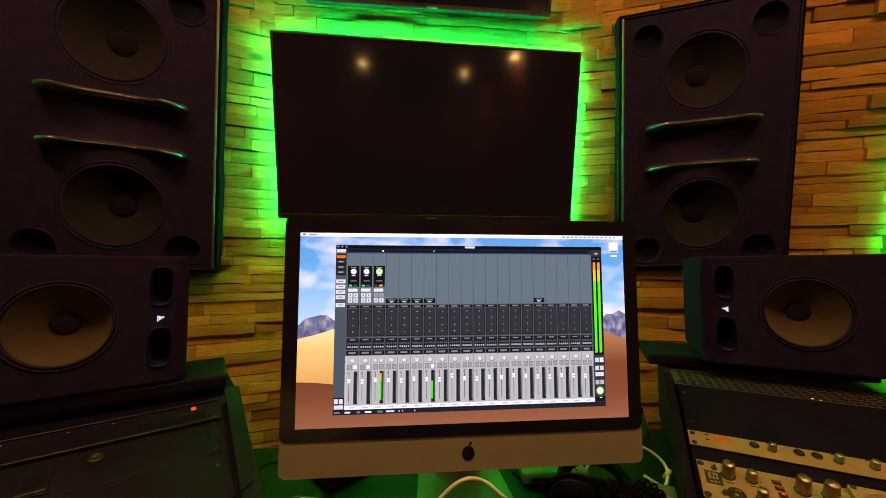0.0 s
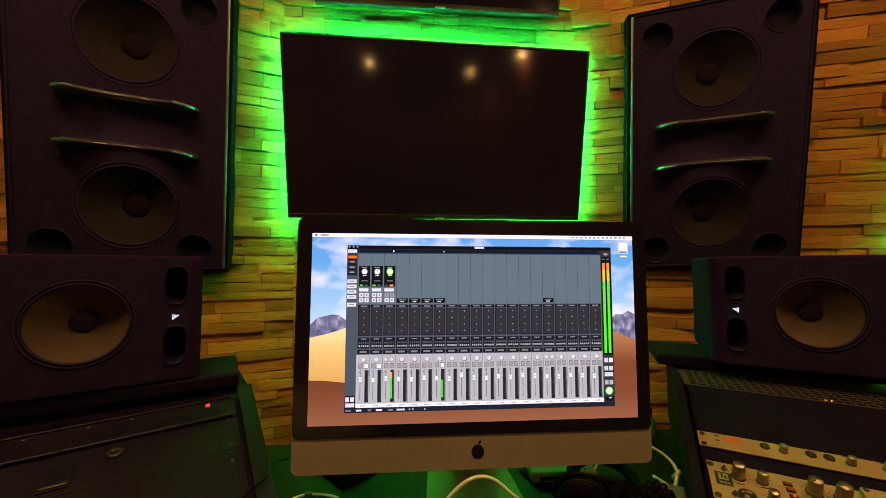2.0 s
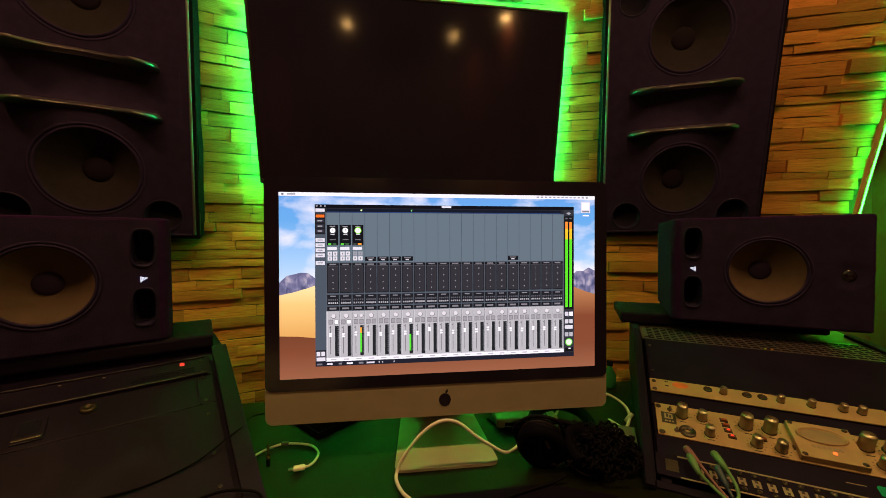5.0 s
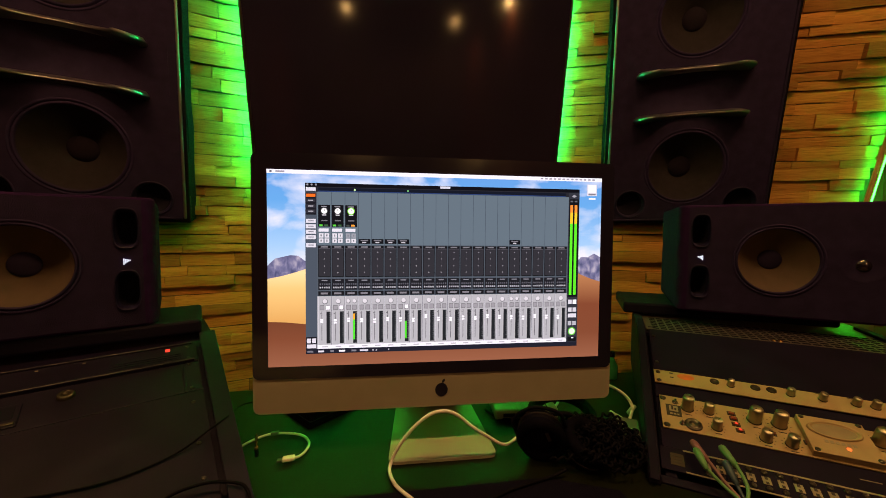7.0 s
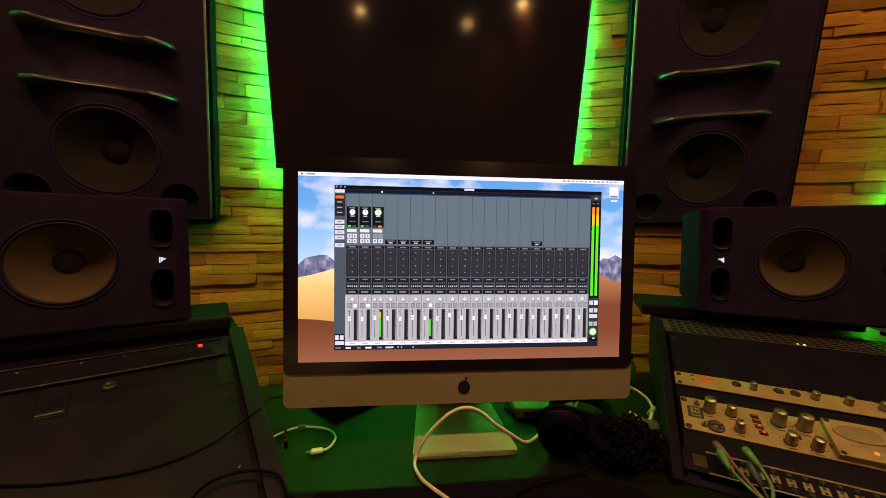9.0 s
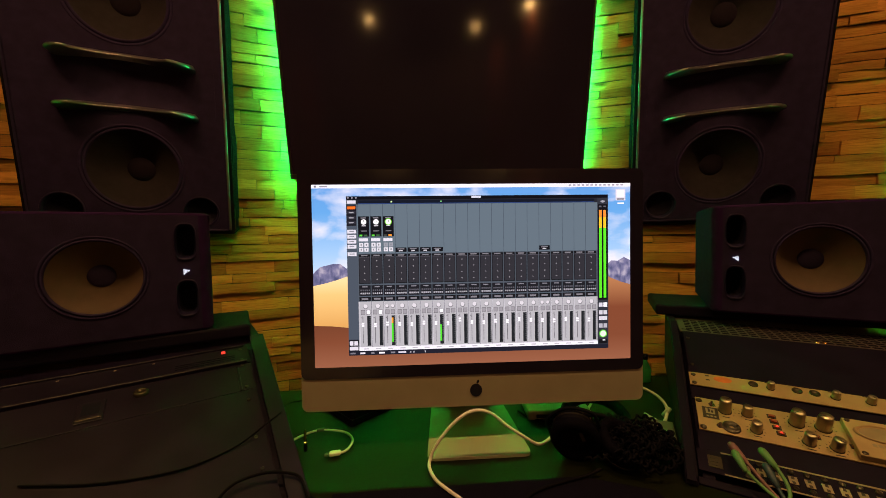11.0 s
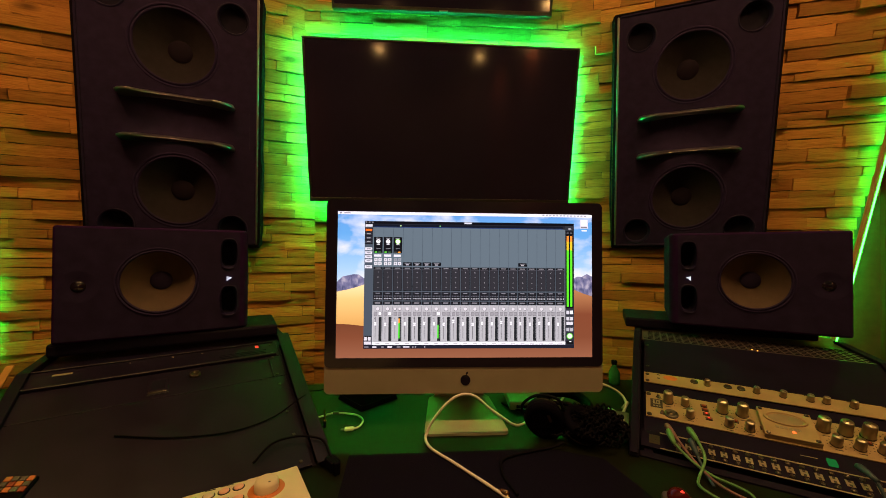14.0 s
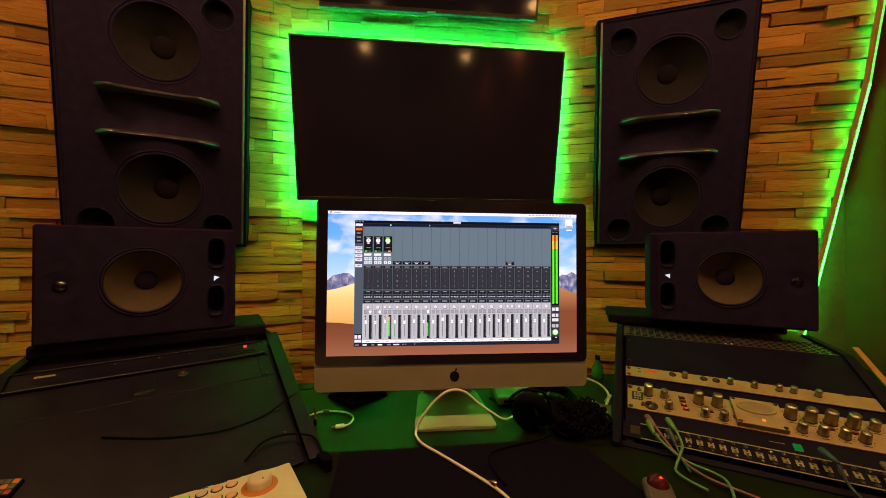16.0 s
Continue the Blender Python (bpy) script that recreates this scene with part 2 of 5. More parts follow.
def box(w, d, h, bevel=0.0, at=(0, 0, 0), seg=2):
    """A box w by d by h, centred at `at`."""
    bm = bmesh.new()
    bmesh.ops.create_cube(bm, size=1)
    bmesh.ops.scale(bm, vec=(w, d, h), verts=bm.verts)
    if bevel:
        bmesh.ops.bevel(bm, geom=bm.edges[:], offset=bevel, segments=seg, affect="EDGES", profile=0.5)
    bmesh.ops.translate(bm, vec=at, verts=bm.verts)
    return bm


def merge(*bms):
    """Several bmeshes as one."""
    out = bms[0]
    for b in bms[1:]:
        me = bpy.data.meshes.new("tmp")
        b.to_mesh(me)
        b.free()
        out.from_mesh(me)
        bpy.data.meshes.remove(me)
    return out


def moved(bm, m):
    bmesh.ops.transform(bm, matrix=m, verts=bm.verts)
    return bm


def prism(outline, depth, bevel=0.0, at=0.0):
    """An outline of (x, y) raised from z = at to at + depth."""
    bm = bmesh.new()
    f = bm.faces.new([bm.verts.new((x, y, at)) for x, y in outline])
    up = bmesh.ops.extrude_face_region(bm, geom=[f])
    bmesh.ops.translate(bm, vec=(0, 0, depth), verts=[v for v in up["geom"] if isinstance(v, bmesh.types.BMVert)])
    bmesh.ops.recalc_face_normals(bm, faces=bm.faces[:])
    if bevel:
        bmesh.ops.bevel(bm, geom=bm.edges[:], offset=bevel, segments=2, affect="EDGES", profile=0.5)
    return bm


def lathe(profile, seg=40, sx=1.0, sy=1.0):
    """A profile of (radius, z) turned round the z axis."""
    bm = bmesh.new()
    rings = []
    for r, z in profile:
        if r < 1e-5:
            rings.append([bm.verts.new((0, 0, z))])
        else:
            rings.append([bm.verts.new((r * sx * math.cos(2 * math.pi * k / seg), r * sy * math.sin(2 * math.pi * k / seg), z)) for k in range(seg)])
    for a, b in zip(rings, rings[1:]):
        for k in range(seg):
            k2 = (k + 1) % seg
            quad = [a[k % len(a)], a[k2 % len(a)], b[k2 % len(b)], b[k % len(b)]]
            quad = list(dict.fromkeys(quad))
            if len(quad) > 2:
                bm.faces.new(quad)
    bmesh.ops.recalc_face_normals(bm, faces=bm.faces[:])
    return bm


def tube(points, r, seg=10, steps=6):
    """A round cable along a smooth curve through the points."""
    P = [Vector(p) for p in points]
    P = [P[0] * 2 - P[1]] + P + [P[-1] * 2 - P[-2]]
    line = []
    for i in range(1, len(P) - 2):
        for s in range(steps):
            t = s / steps
            a, b, c, d = P[i - 1], P[i], P[i + 1], P[i + 2]
            line.append(0.5 * (2 * b + (c - a) * t + (2 * a - 5 * b + 4 * c - d) * t * t + (3 * b - a - 3 * c + d) * t ** 3))
    line.append(P[-2])
    bm = bmesh.new()
    rings, up = [], Vector((0.13, 0.21, 0.97))
    for i, p in enumerate(line):
        d = (line[min(i + 1, len(line) - 1)] - line[max(i - 1, 0)]).normalized()
        a = d.cross(up)
        a = a.normalized() if a.length > 1e-4 else d.orthogonal().normalized()
        up = a.cross(d).normalized()
        rings.append([bm.verts.new(p + r * (math.cos(2 * math.pi * k / seg) * a + math.sin(2 * math.pi * k / seg) * up)) for k in range(seg)])
    for a, b in zip(rings, rings[1:]):
        for k in range(seg):
            bm.faces.new((a[k], a[(k + 1) % seg], b[(k + 1) % seg], b[k]))
    bm.faces.new(rings[0][::-1])
    bm.faces.new(rings[-1])
    bmesh.ops.recalc_face_normals(bm, faces=bm.faces[:])
    return bm


def frame_of(origin, yaw, tilt=0.0, roll=0.0):
    """A face that looks to -y, turned by yaw, its top leaning forward by tilt, rolled in its own plane: x along, y inward, z up the face."""
    return pose(*origin, 0, 0, yaw) @ pose(0, 0, 0, tilt, 0, 0) @ pose(0, 0, 0, 0, -roll, 0)


def rounded(w, h, r, n=5):
    """A rounded rectangle outline round the origin."""
    pts = []
    for cx, cy, a0 in ((w / 2 - r, h / 2 - r, 0), (-w / 2 + r, h / 2 - r, 90), (-w / 2 + r, -h / 2 + r, 180), (w / 2 - r, -h / 2 + r, 270)):
        for k in range(n + 1):
            a = radians(a0 + 90 * k / n)
            pts.append((cx + r * math.cos(a), cy + r * math.sin(a)))
    return pts


def pierced(w, h, holes, y=0.0, seg=32):
    """A flat plate w by h in the x z plane from (0, 0) with elliptic holes (x, z, rx, rz), its walls 20 mm deep behind each hole."""
    bm = bmesh.new()
    outer = [bm.verts.new((x, y, z)) for x, z in ((0, 0), (w, 0), (w, h), (0, h))]
    edges = [bm.edges.new((outer[k], outer[(k + 1) % 4])) for k in range(4)]
    rings = []
    for cx, cz, rx, rz in holes:
        ring = [bm.verts.new((cx + rx * math.cos(2 * math.pi * k / seg), y, cz + rz * math.sin(2 * math.pi * k / seg))) for k in range(seg)]
        edges += [bm.edges.new((ring[k], ring[(k + 1) % seg])) for k in range(seg)]
        rings.append(ring)
    bmesh.ops.triangle_fill(bm, use_beauty=True, use_dissolve=False, edges=edges)
    for ring in rings:
        back = [bm.verts.new(v.co + Vector((0, 0.02, 0))) for v in ring]
        for k in range(seg):
            bm.faces.new((ring[k], ring[(k + 1) % seg], back[(k + 1) % seg], back[k]))
    bmesh.ops.recalc_face_normals(bm, faces=bm.faces[:])
    return bm


FACE = pose(0, 0, 0, 90)  # turns a lathe's +z to -y, so that it looks out of a face


# ---- the shell of the room ----
BREAK = 1.385
WALL_Y = 1.530


def shell(name, w, d, h, at, material, label):
    return tagged(part(name, box(w, d, h, 0, at), material), label, name.split("_")[0], "", "structure")


shell("floor", 5.2, 7.7, 0.1, (0, -1.75, -0.05), FLOORWOOD, "dark wooden floor boards of the control room")
shell("ceiling", 5.2, 7.7, 0.1, (0, -1.75, CEILING + 0.05), CEILPAINT, "dark painted flat ceiling")
shell("wall_south", 5.2, 0.1, CEILING, (0, -5.45, CEILING / 2), BLACKWALL, "dark painted back wall")
shell("wall_east", 0.1, 6.6, CEILING, (1.72, -2.08, CEILING / 2), BROWNWALL, "dark brown painted side wall beside the green light tube")
shell("wall_west", 0.1, 6.6, CEILING, (-1.85, -2.08, CEILING / 2), BROWNWALL, "dark painted side wall")
shell("wall_north", 5.2, 0.1, CEILING, (0, 1.95, CEILING / 2), BLACKWALL, "dark wall behind the timber cladding")


# ---- desk ----
desk = thing("desk", "long black laminate studio desk with a dark green sheen", "desk")
part("desktop", box(2.9, 0.79, 0.035, 0.004, (0.02, 0.595, 0.7325)), DESK, desk)
for x in (-1.35, -0.45, 0.49, 1.39):
    part("leg_panel", box(0.035, 0.74, 0.714, 0.003, (x, 0.58, 0.357)), RACKSIDE, desk)
part("back_panel", box(1.78, 0.02, 0.45, 0.002, (0.02, 0.955, 0.489)), RACKSIDE, desk)


# ---- loudspeakers ----
def woofer(parent, x, z, r, cone_mat, cap_r, depth=0.05, y=0.0, cap_mat=None):
    """A cone driver set into a face at x, z: thin frame ring, narrow rolled surround, cone and dust cap."""
    at = pose(x, y, z) @ FACE
    part("frame_ring", lathe([(r * 1.075, -0.004), (r * 1.07, 0.0008), (r * 1.045, 0.0014), (r * 1.015, 0.0006), (r * 1.005, -0.004)], 56), RUBBER, parent, "", at, True)
    part("surround", lathe([(r * 1.01, -0.003), (r * 0.99, 0.0005), (r * 0.965, 0.0022), (r * 0.94, 0.0008), (r * 0.925, -0.004)], 56), RUBBER, parent, "", at, True)
    prof = [(r * 0.93, -0.003)]
    for k in range(1, 9):
        s = k / 8
        prof.append((r * 0.93 + (cap_r * 0.9 - r * 0.93) * s, -0.003 - depth * (s ** 0.85)))
    part("cone", lathe(prof, 56), cone_mat, parent, "", at, True)
    part("dust_cap", lathe([(cap_r, -depth * 0.98), (cap_r * 0.9, -depth * 0.93), (cap_r * 0.7, -depth * 0.88), (cap_r * 0.36, -depth * 0.84), (0, -depth * 0.83)], 40), cap_mat or DUSTCAP, parent, "", at, True)


def stadium(bm, rx, rz):
    """Turns an upright ellipse into a slot with straight sides and round ends."""
    for v in bm.verts:
        f = math.hypot(v.co.x / rx, v.co.y / rz)
        if f > 1e-4:
            c, q = v.co.x / rx / f, v.co.y / rz / f
            n = (abs(c) ** 3.4 + abs(q) ** 3.4) ** (1 / 3.4)
            v.co.x, v.co.y = rx * f * c / n, rz * f * q / n


def port(parent, x, z, rx, rz, y=0.0, length=0.042):
    """A flared bass port, with a rounded lip and a dark tube."""
    at = pose(x, y, z) @ FACE
    k = rz / rx
    ring = lathe([(rx * 1.10, 0.0005), (rx * 1.07, 0.003), (rx * 1.0, 0.002), (rx * 0.93, -0.006), (rx * 0.88, -0.016)], 40, 1, k)
    if k > 1.5:
        stadium(ring, rx, rz)
    part("port", ring, RIM, parent, "", at, True)
    hollow = lathe([(rx * 0.885, -0.015), (rx * 0.80, -length), (rx * 0.4, -length * 1.15), (0, -length * 1.2)], 40, 1, k)
    if k > 1.5:
        stadium(hollow, rx, rz)
    part("port_tube", hollow, HOLE, parent, "", at, True)


def studio_monitor(m, side):
    """Lies on its side; x from the inner end outward times side, z up, front at y = 0."""
    s = side
    t = thing("studio_monitor", "black two-way studio monitor lying on its side, tan woven cone", "loudspeaker", m, "pair of studio monitors")
    W, H, D = 0.384, 0.268, 0.30
    # in plan the inner end is rounded off, the outer one is square with a small radius
    plan = [(0.006, D + 0.012)] + [(0.022 - 0.022 * math.sin(radians(90 * k / 6)), 0.022 - 0.022 * math.cos(radians(90 * k / 6)) + 0.001) for k in range(6, -1, -1)]
    plan += [(W - 0.006 + 0.006 * math.sin(radians(30 * k)), 0.007 - 0.006 * math.cos(radians(30 * k))) for k in range(4)] + [(W, D + 0.012)]
    shell_bm = prism([(s * x, y) for x, y in plan], H)
    bmesh.ops.bevel(shell_bm, geom=[e for e in shell_bm.edges if abs(e.verts[0].co.z - e.verts[1].co.z) < 1e-6], offset=0.006, segments=2, affect="EDGES", profile=0.5)
    bmesh.ops.delete(shell_bm, geom=[f for f in shell_bm.faces if f.normal.y < -0.99 and f.calc_area() > 0.01], context="FACES")
    part("cabinet", shell_bm, CABINET, t, "", None, False)
    wx, wz, wr = 0.196, 0.1345, 0.0795
    tx, tz = 0.341, 0.128
    holes = [(wx, wz, wr * 1.02, wr * 1.02), (0.0465, 0.204, 0.0215, 0.0415), (0.0465, 0.077, 0.0215, 0.0415), (tx, tz, 0.036, 0.036)]
    b0, b1 = 0.021, W - 0.0055
    plate = pierced(b1 - b0, H - 0.0108, [(x - b0, z - 0.0054, rx, rz) for x, z, rx, rz in holes], 0.0008)
    bmesh.ops.translate(plate, vec=(b0, 0, 0.0054), verts=plate.verts)
    bmesh.ops.scale(plate, vec=(s, 1, 1), verts=plate.verts)
    bmesh.ops.recalc_face_normals(plate, faces=plate.faces[:])
    part("baffle", plate, VINYL, t)
    woofer(t, s * wx, wz, wr, CONE_TAN, 0.0235, depth=0.047)
    port(t, s * 0.0465, 0.204, 0.0190, 0.0385)
    port(t, s * 0.0465, 0.077, 0.0190, 0.0385)
    at = pose(s * tx, 0, tz) @ FACE
    part("waveguide", lathe([(0.0365, -0.0004), (0.030, -0.0010), (0.024, -0.0022), (0.0165, -0.0032), (0.0, -0.0034)], 40), VINYL, t, "", at, True)
    part("tweeter_dome", lathe([(0.0140, -0.0042), (0.0120, -0.0014), (0.0075, 0.0008), (0, 0.0017)], 32), DOME, t, "glossy dark tweeter dome", at, True)
    logo = merge(*[box(0.0019, 0.001, h, 0.0, (-0.0045 + 0.0024 * k, 0, 0.0006 * k)) for k, h in enumerate((0.0125, 0.0090, 0.0066, 0.0040, 0.0026))])
    part("badge", logo, WHITEMARK, t, "small lit white badge", pose(s * 0.0465, -0.0012, 0.1365) @ Matrix.Diagonal((-s, 1, 1, 1)))
    return t


def main_monitor(m, side):
    """Large wall loudspeaker with two woofers and a wide horn; x from the inner edge outward times side."""
    s = side
    t = thing("main_monitor", "tall black main monitor with two woofers and horn on timber wall", "loudspeaker", m, "pair of main monitors")
    W, H = 0.578, 0.98
    edge = []
    rnd = random.Random(5 if s > 0 else 6)
    for x0, z0, x1, z1 in ((0, 0, W, 0), (W, 0, W, H), (W, H, 0, H), (0, H, 0, 0)):
        for k in range(12):
            q = k / 12
            j = rnd.uniform(-0.0025, 0.0025)
            edge.append((s * (x0 + (x1 - x0) * q + (j if x0 == x1 else 0)), z0 + (z1 - z0) * q + (j if z0 == z1 else 0)))
    body = prism(edge, -0.09)
    moved(body, Matrix(((1, 0, 0, 0), (0, 0, -1, 0), (0, 1, 0, 0), (0, 0, 0, 1))))
    bmesh.ops.translate(body, vec=(0, 0.016, 0), verts=body.verts)
    bmesh.ops.recalc_face_normals(body, faces=body.faces[:])
    b = 0.014
    bmesh.ops.delete(body, geom=[f for f in body.faces if len(f.verts) > 4 and f.normal.y < -0.9], context="FACES")
    rims = [box(w, 0.016, h, 0.002, (s * x, 0.010, z)) for w, h, x, z in ((b, H, b / 2, H / 2), (b, H, W - b / 2, H / 2), (W - 2 * b, b, W / 2, b / 2), (W - 2 * b, b, W / 2, H - b / 2))]
    part("cabinet", merge(body, *rims), FELT, t, "felt-covered black cabinet")
    ports = [(0.099, 0.877), (0.481, 0.882), (0.102, 0.078), (0.481, 0.078)]
    holes = [(0.286, 0.740, 0.1375, 0.1375), (0.286, 0.217, 0.1375, 0.1375)] + [(x, z, 0.056, 0.056) for x, z in ports]
    hx0, hx1, hz0, hz1 = 0.082, 0.474, 0.362, 0.602
    plate = bmesh.new()
    for z0, z1 in ((b, hz0), (hz1, H - b)):
        inside = [(x - b, z - z0, rx, rz) for x, z, rx, rz in holes if z0 < z < z1]
        p = pierced(W - 2 * b, z1 - z0, inside, 0.0, 40)
        bmesh.ops.translate(p, vec=(b, 0, z0), verts=p.verts)
        plate = merge(plate, p)
    for x0, x1 in ((b, hx0), (hx1, W - b)):
        p = pierced(x1 - x0, hz1 - hz0, [], 0.0)
        bmesh.ops.translate(p, vec=(x0, 0, hz0), verts=p.verts)
        plate = merge(plate, p)
    bmesh.ops.scale(plate, vec=(s, 1, 1), verts=plate.verts)
    bmesh.ops.recalc_face_normals(plate, faces=plate.faces[:])
    part("baffle", plate, VINYL, t)
    part("baffle_edge", box(0.008, 0.012, H - 2 * b, 0.003, (s * b, 0.001, H / 2)), LIP, t, "glossy bevelled inner edge of the baffle")
    part("baffle_frame", merge(*[box(w, 0.012, h, 0.003, (s * x, 0.001, z)) for w, h, x, z in ((0.008, H - 2 * b, W - b, H / 2), (W - 2 * b - 0.016, 0.008, W / 2, b), (W - 2 * b - 0.016, 0.008, W / 2, H - b))]), VINYL, t)
    for z in (0.740, 0.217):
        woofer(t, s * 0.286, z, 0.1345, CONE_GREY, 0.040, depth=0.064, cap_mat=CAPDARK)
    for x, z in ports:
        port(t, s * x, z, 0.052, 0.052, 0.0, 0.026)
    # the horn: a recess between two rounded lips that arch upward in the middle
    bm = bmesh.new()
    NX, NZ = 40, 36
    grid = []
    for i in range(NX + 1):
        x = hx0 + (hx1 - hx0) * i / NX
        u = 2 * i / NX - 1
        row = []
        arch = 0.018 * (1 - u * u) - 0.006
        for j in range(NZ + 1):
            w = 2 * j / NZ - 1
            z = (hz0 + hz1) / 2 + w * (hz1 - hz0) / 2
            zz = ((z - (hz0 + hz1) / 2) - arch * (1 - abs(w) ** 6)) / 0.078
            side_fade = max(0.0, 1 - u * u) ** 1.4
            lip = math.exp(-((abs(zz) - 1.02) / 0.10) ** 2)
            deep = max(0.0, 1 - abs(zz) ** 3.0) if abs(zz) < 1 else 0.0
            y = 0.034 * deep * (1 - 0.75 * u * u) * side_fade - 0.002 * lip * side_fade
            row.append(bm.verts.new((s * x, y, z)))
        grid.append(row)
    for i in range(NX):
        for j in range(NZ):
            bm.faces.new((grid[i][j], grid[i + 1][j], grid[i + 1][j + 1], grid[i][j + 1]))
    bmesh.ops.recalc_face_normals(bm, faces=bm.faces[:])
    part("horn", bm, VINYL, t, "", None, True)
    # two glossy arched lips, thin in the middle and flattened out at their ends
    for sign in (1, -1):
        lip_bm, rings = bmesh.new(), []
        n = 44
        for i in range(n + 1):
            u = 2 * i / n - 1
            x = (hx0 + hx1) / 2 + u * 0.186
            r = (0.0018 + 0.0062 * u * u) * max(1 - abs(u) ** 8, 0.0) ** 0.5 + 0.0004
            z = (hz0 + hz1) / 2 + sign * 0.0775 + 0.010 * (1 - u * u) - 0.006
            f = math.sqrt(1 - (1 - min(1.0, (1 - abs(u)) / 0.36)) ** 2)
            y = 0.001 - (0.011 + 0.056 * min(1.0, abs(u) / 0.67) ** 4) * f
            tip = [(y - r * math.cos(a), z + 0.9 * r * math.sin(a)) for a in [math.pi * (q / 10 - 0.5) for q in range(11)]]
            ring = [(0.002, z - r - 0.009)] + tip + [(0.002, z + r + 0.009)]
            rings.append([lip_bm.verts.new((s * x, yy, zz)) for yy, zz in ring])
        for ra, rb in zip(rings, rings[1:]):
            for q in range(12):
                lip_bm.faces.new((ra[q], rb[q], rb[q + 1], ra[q + 1]))
        bmesh.ops.recalc_face_normals(lip_bm, faces=lip_bm.faces[:])
        part("horn_lip", lip_bm, LIP, t, "glossy arched horn lip", None, True)
    part("name_plate", box(0.022, 0.0015, 0.15, 0.0004, (s * 0.052, -0.001, 0.48)), VINYL, t)
    return t


main_monitor(frame_of((-0.7766, 1.367, 1.1714), 18.0, 10.3, -1.4) @ Matrix.Scale(0.965, 4), -1)
main_monitor(frame_of((0.7353, 1.4217, 1.1787), -21.0, 12.1, 0.7) @ Matrix.Scale(0.965, 4), 1)
studio_monitor(pose(-0.589, 0.893, 0.9465, 0, 0, 29.5), -1)
studio_monitor(pose(0.632, 0.900, 0.9465, 0, 0, -31.3), 1)


# ---- televisions ----
def television(m, w, h, led, label):
    """x centre, z from the bottom up, front at y = 0."""
    t = thing("television", label, "television", m)
    part("back_shell", box(w, 0.022, h, 0.004, (0, 0.016, h / 2)), TVFRAME, t)
    part("electronics_hump", box(w * 0.6, 0.03, h * 0.45, 0.006, (0, 0.042, h * 0.35)), TVFRAME, t)
    b = 0.009
    part("screen", box(w - 2 * b, 0.004, h - 2 * b - 0.006, 0.0006, (0, 0.002, h / 2 + 0.003)), TVGLASS, t, "switched-off glossy dark screen")
    bez = merge(box(w, 0.012, b, 0.002, (0, 0.003, h - b / 2)), box(w, 0.014, b + 0.008, 0.002, (0, 0.003, (b + 0.008) / 2)),
                box(b, 0.012, h - 0.026, 0.002, (-w / 2 + b / 2, 0.003, h / 2 + 0.004)), box(b, 0.012, h - 0.026, 0.002, (w / 2 - b / 2, 0.003, h / 2 + 0.004)))
    part("bezel", bez, TVFRAME, t)
    part("logo_tab", box(0.035, 0.004, 0.006, 0.001, (0.0, -0.005, 0.004)), SILVERLOGO, t)
    part("wall_bracket", box(0.4, 0.025, 0.3, 0.004, (0, 0.068, h * 0.5)), RACKBLACK, t)
    if led:
        e = 0.0055
        for x, z, ww, hh in ((0, h - e, w - 2 * e, 0.010), (-w / 2 + e, h / 2, 0.010, h - 2 * e - 0.02), (w / 2 - e, h / 2, 0.017, h - 2 * e - 0.02), (0, 0.0055, w - 2 * e, 0.010)):
            part("led_strip", box(ww, 0.004, hh, 0.0, (x, 0.029, z)), GREENLED if z > h * 0.2 else GREENLED_LOW, t, "glowing green light strip")
    return t


television(frame_of((-0.021, 1.4377, 1.377), 1.57, 11.0, 0.15), 1.143, 0.6505, True, "large switched-off black television with green backlight on timber wall")
television(frame_of((-0.027, 1.2831, 2.1155), 0.38, 13.8), 0.880, 0.51, False, "switched-off black television hung above the larger one")


# ---- the green tubes at the ends of the timber wall ----
def bar(a, b, w, d):
    """A straight bar from a to b, w wide along x and d deep along y."""
    bm = bmesh.new()
    ends = [[bm.verts.new(p + Vector((i * w / 2, j * d / 2, 0))) for i, j in ((-1, -1), (1, -1), (1, 1), (-1, 1))] for p in (Vector(a), Vector(b))]
    for k in range(4):
        bm.faces.new((ends[0][k], ends[0][(k + 1) % 4], ends[1][(k + 1) % 4], ends[1][k]))
    bm.faces.new(ends[0][::-1])
    bm.faces.new(ends[1])
    bmesh.ops.recalc_face_normals(bm, faces=bm.faces[:])
    return bm


# outer ends of the side walls below their bend: (height from the bend, distance along the wall), from the foot up
EDGE_RIGHT = ((-0.585, 0.992), (0.0, 1.120))
EDGE_LEFT = ((-0.60, 1.052), (-0.313, 1.061), (-0.238, 1.076), (0.0, 1.160))


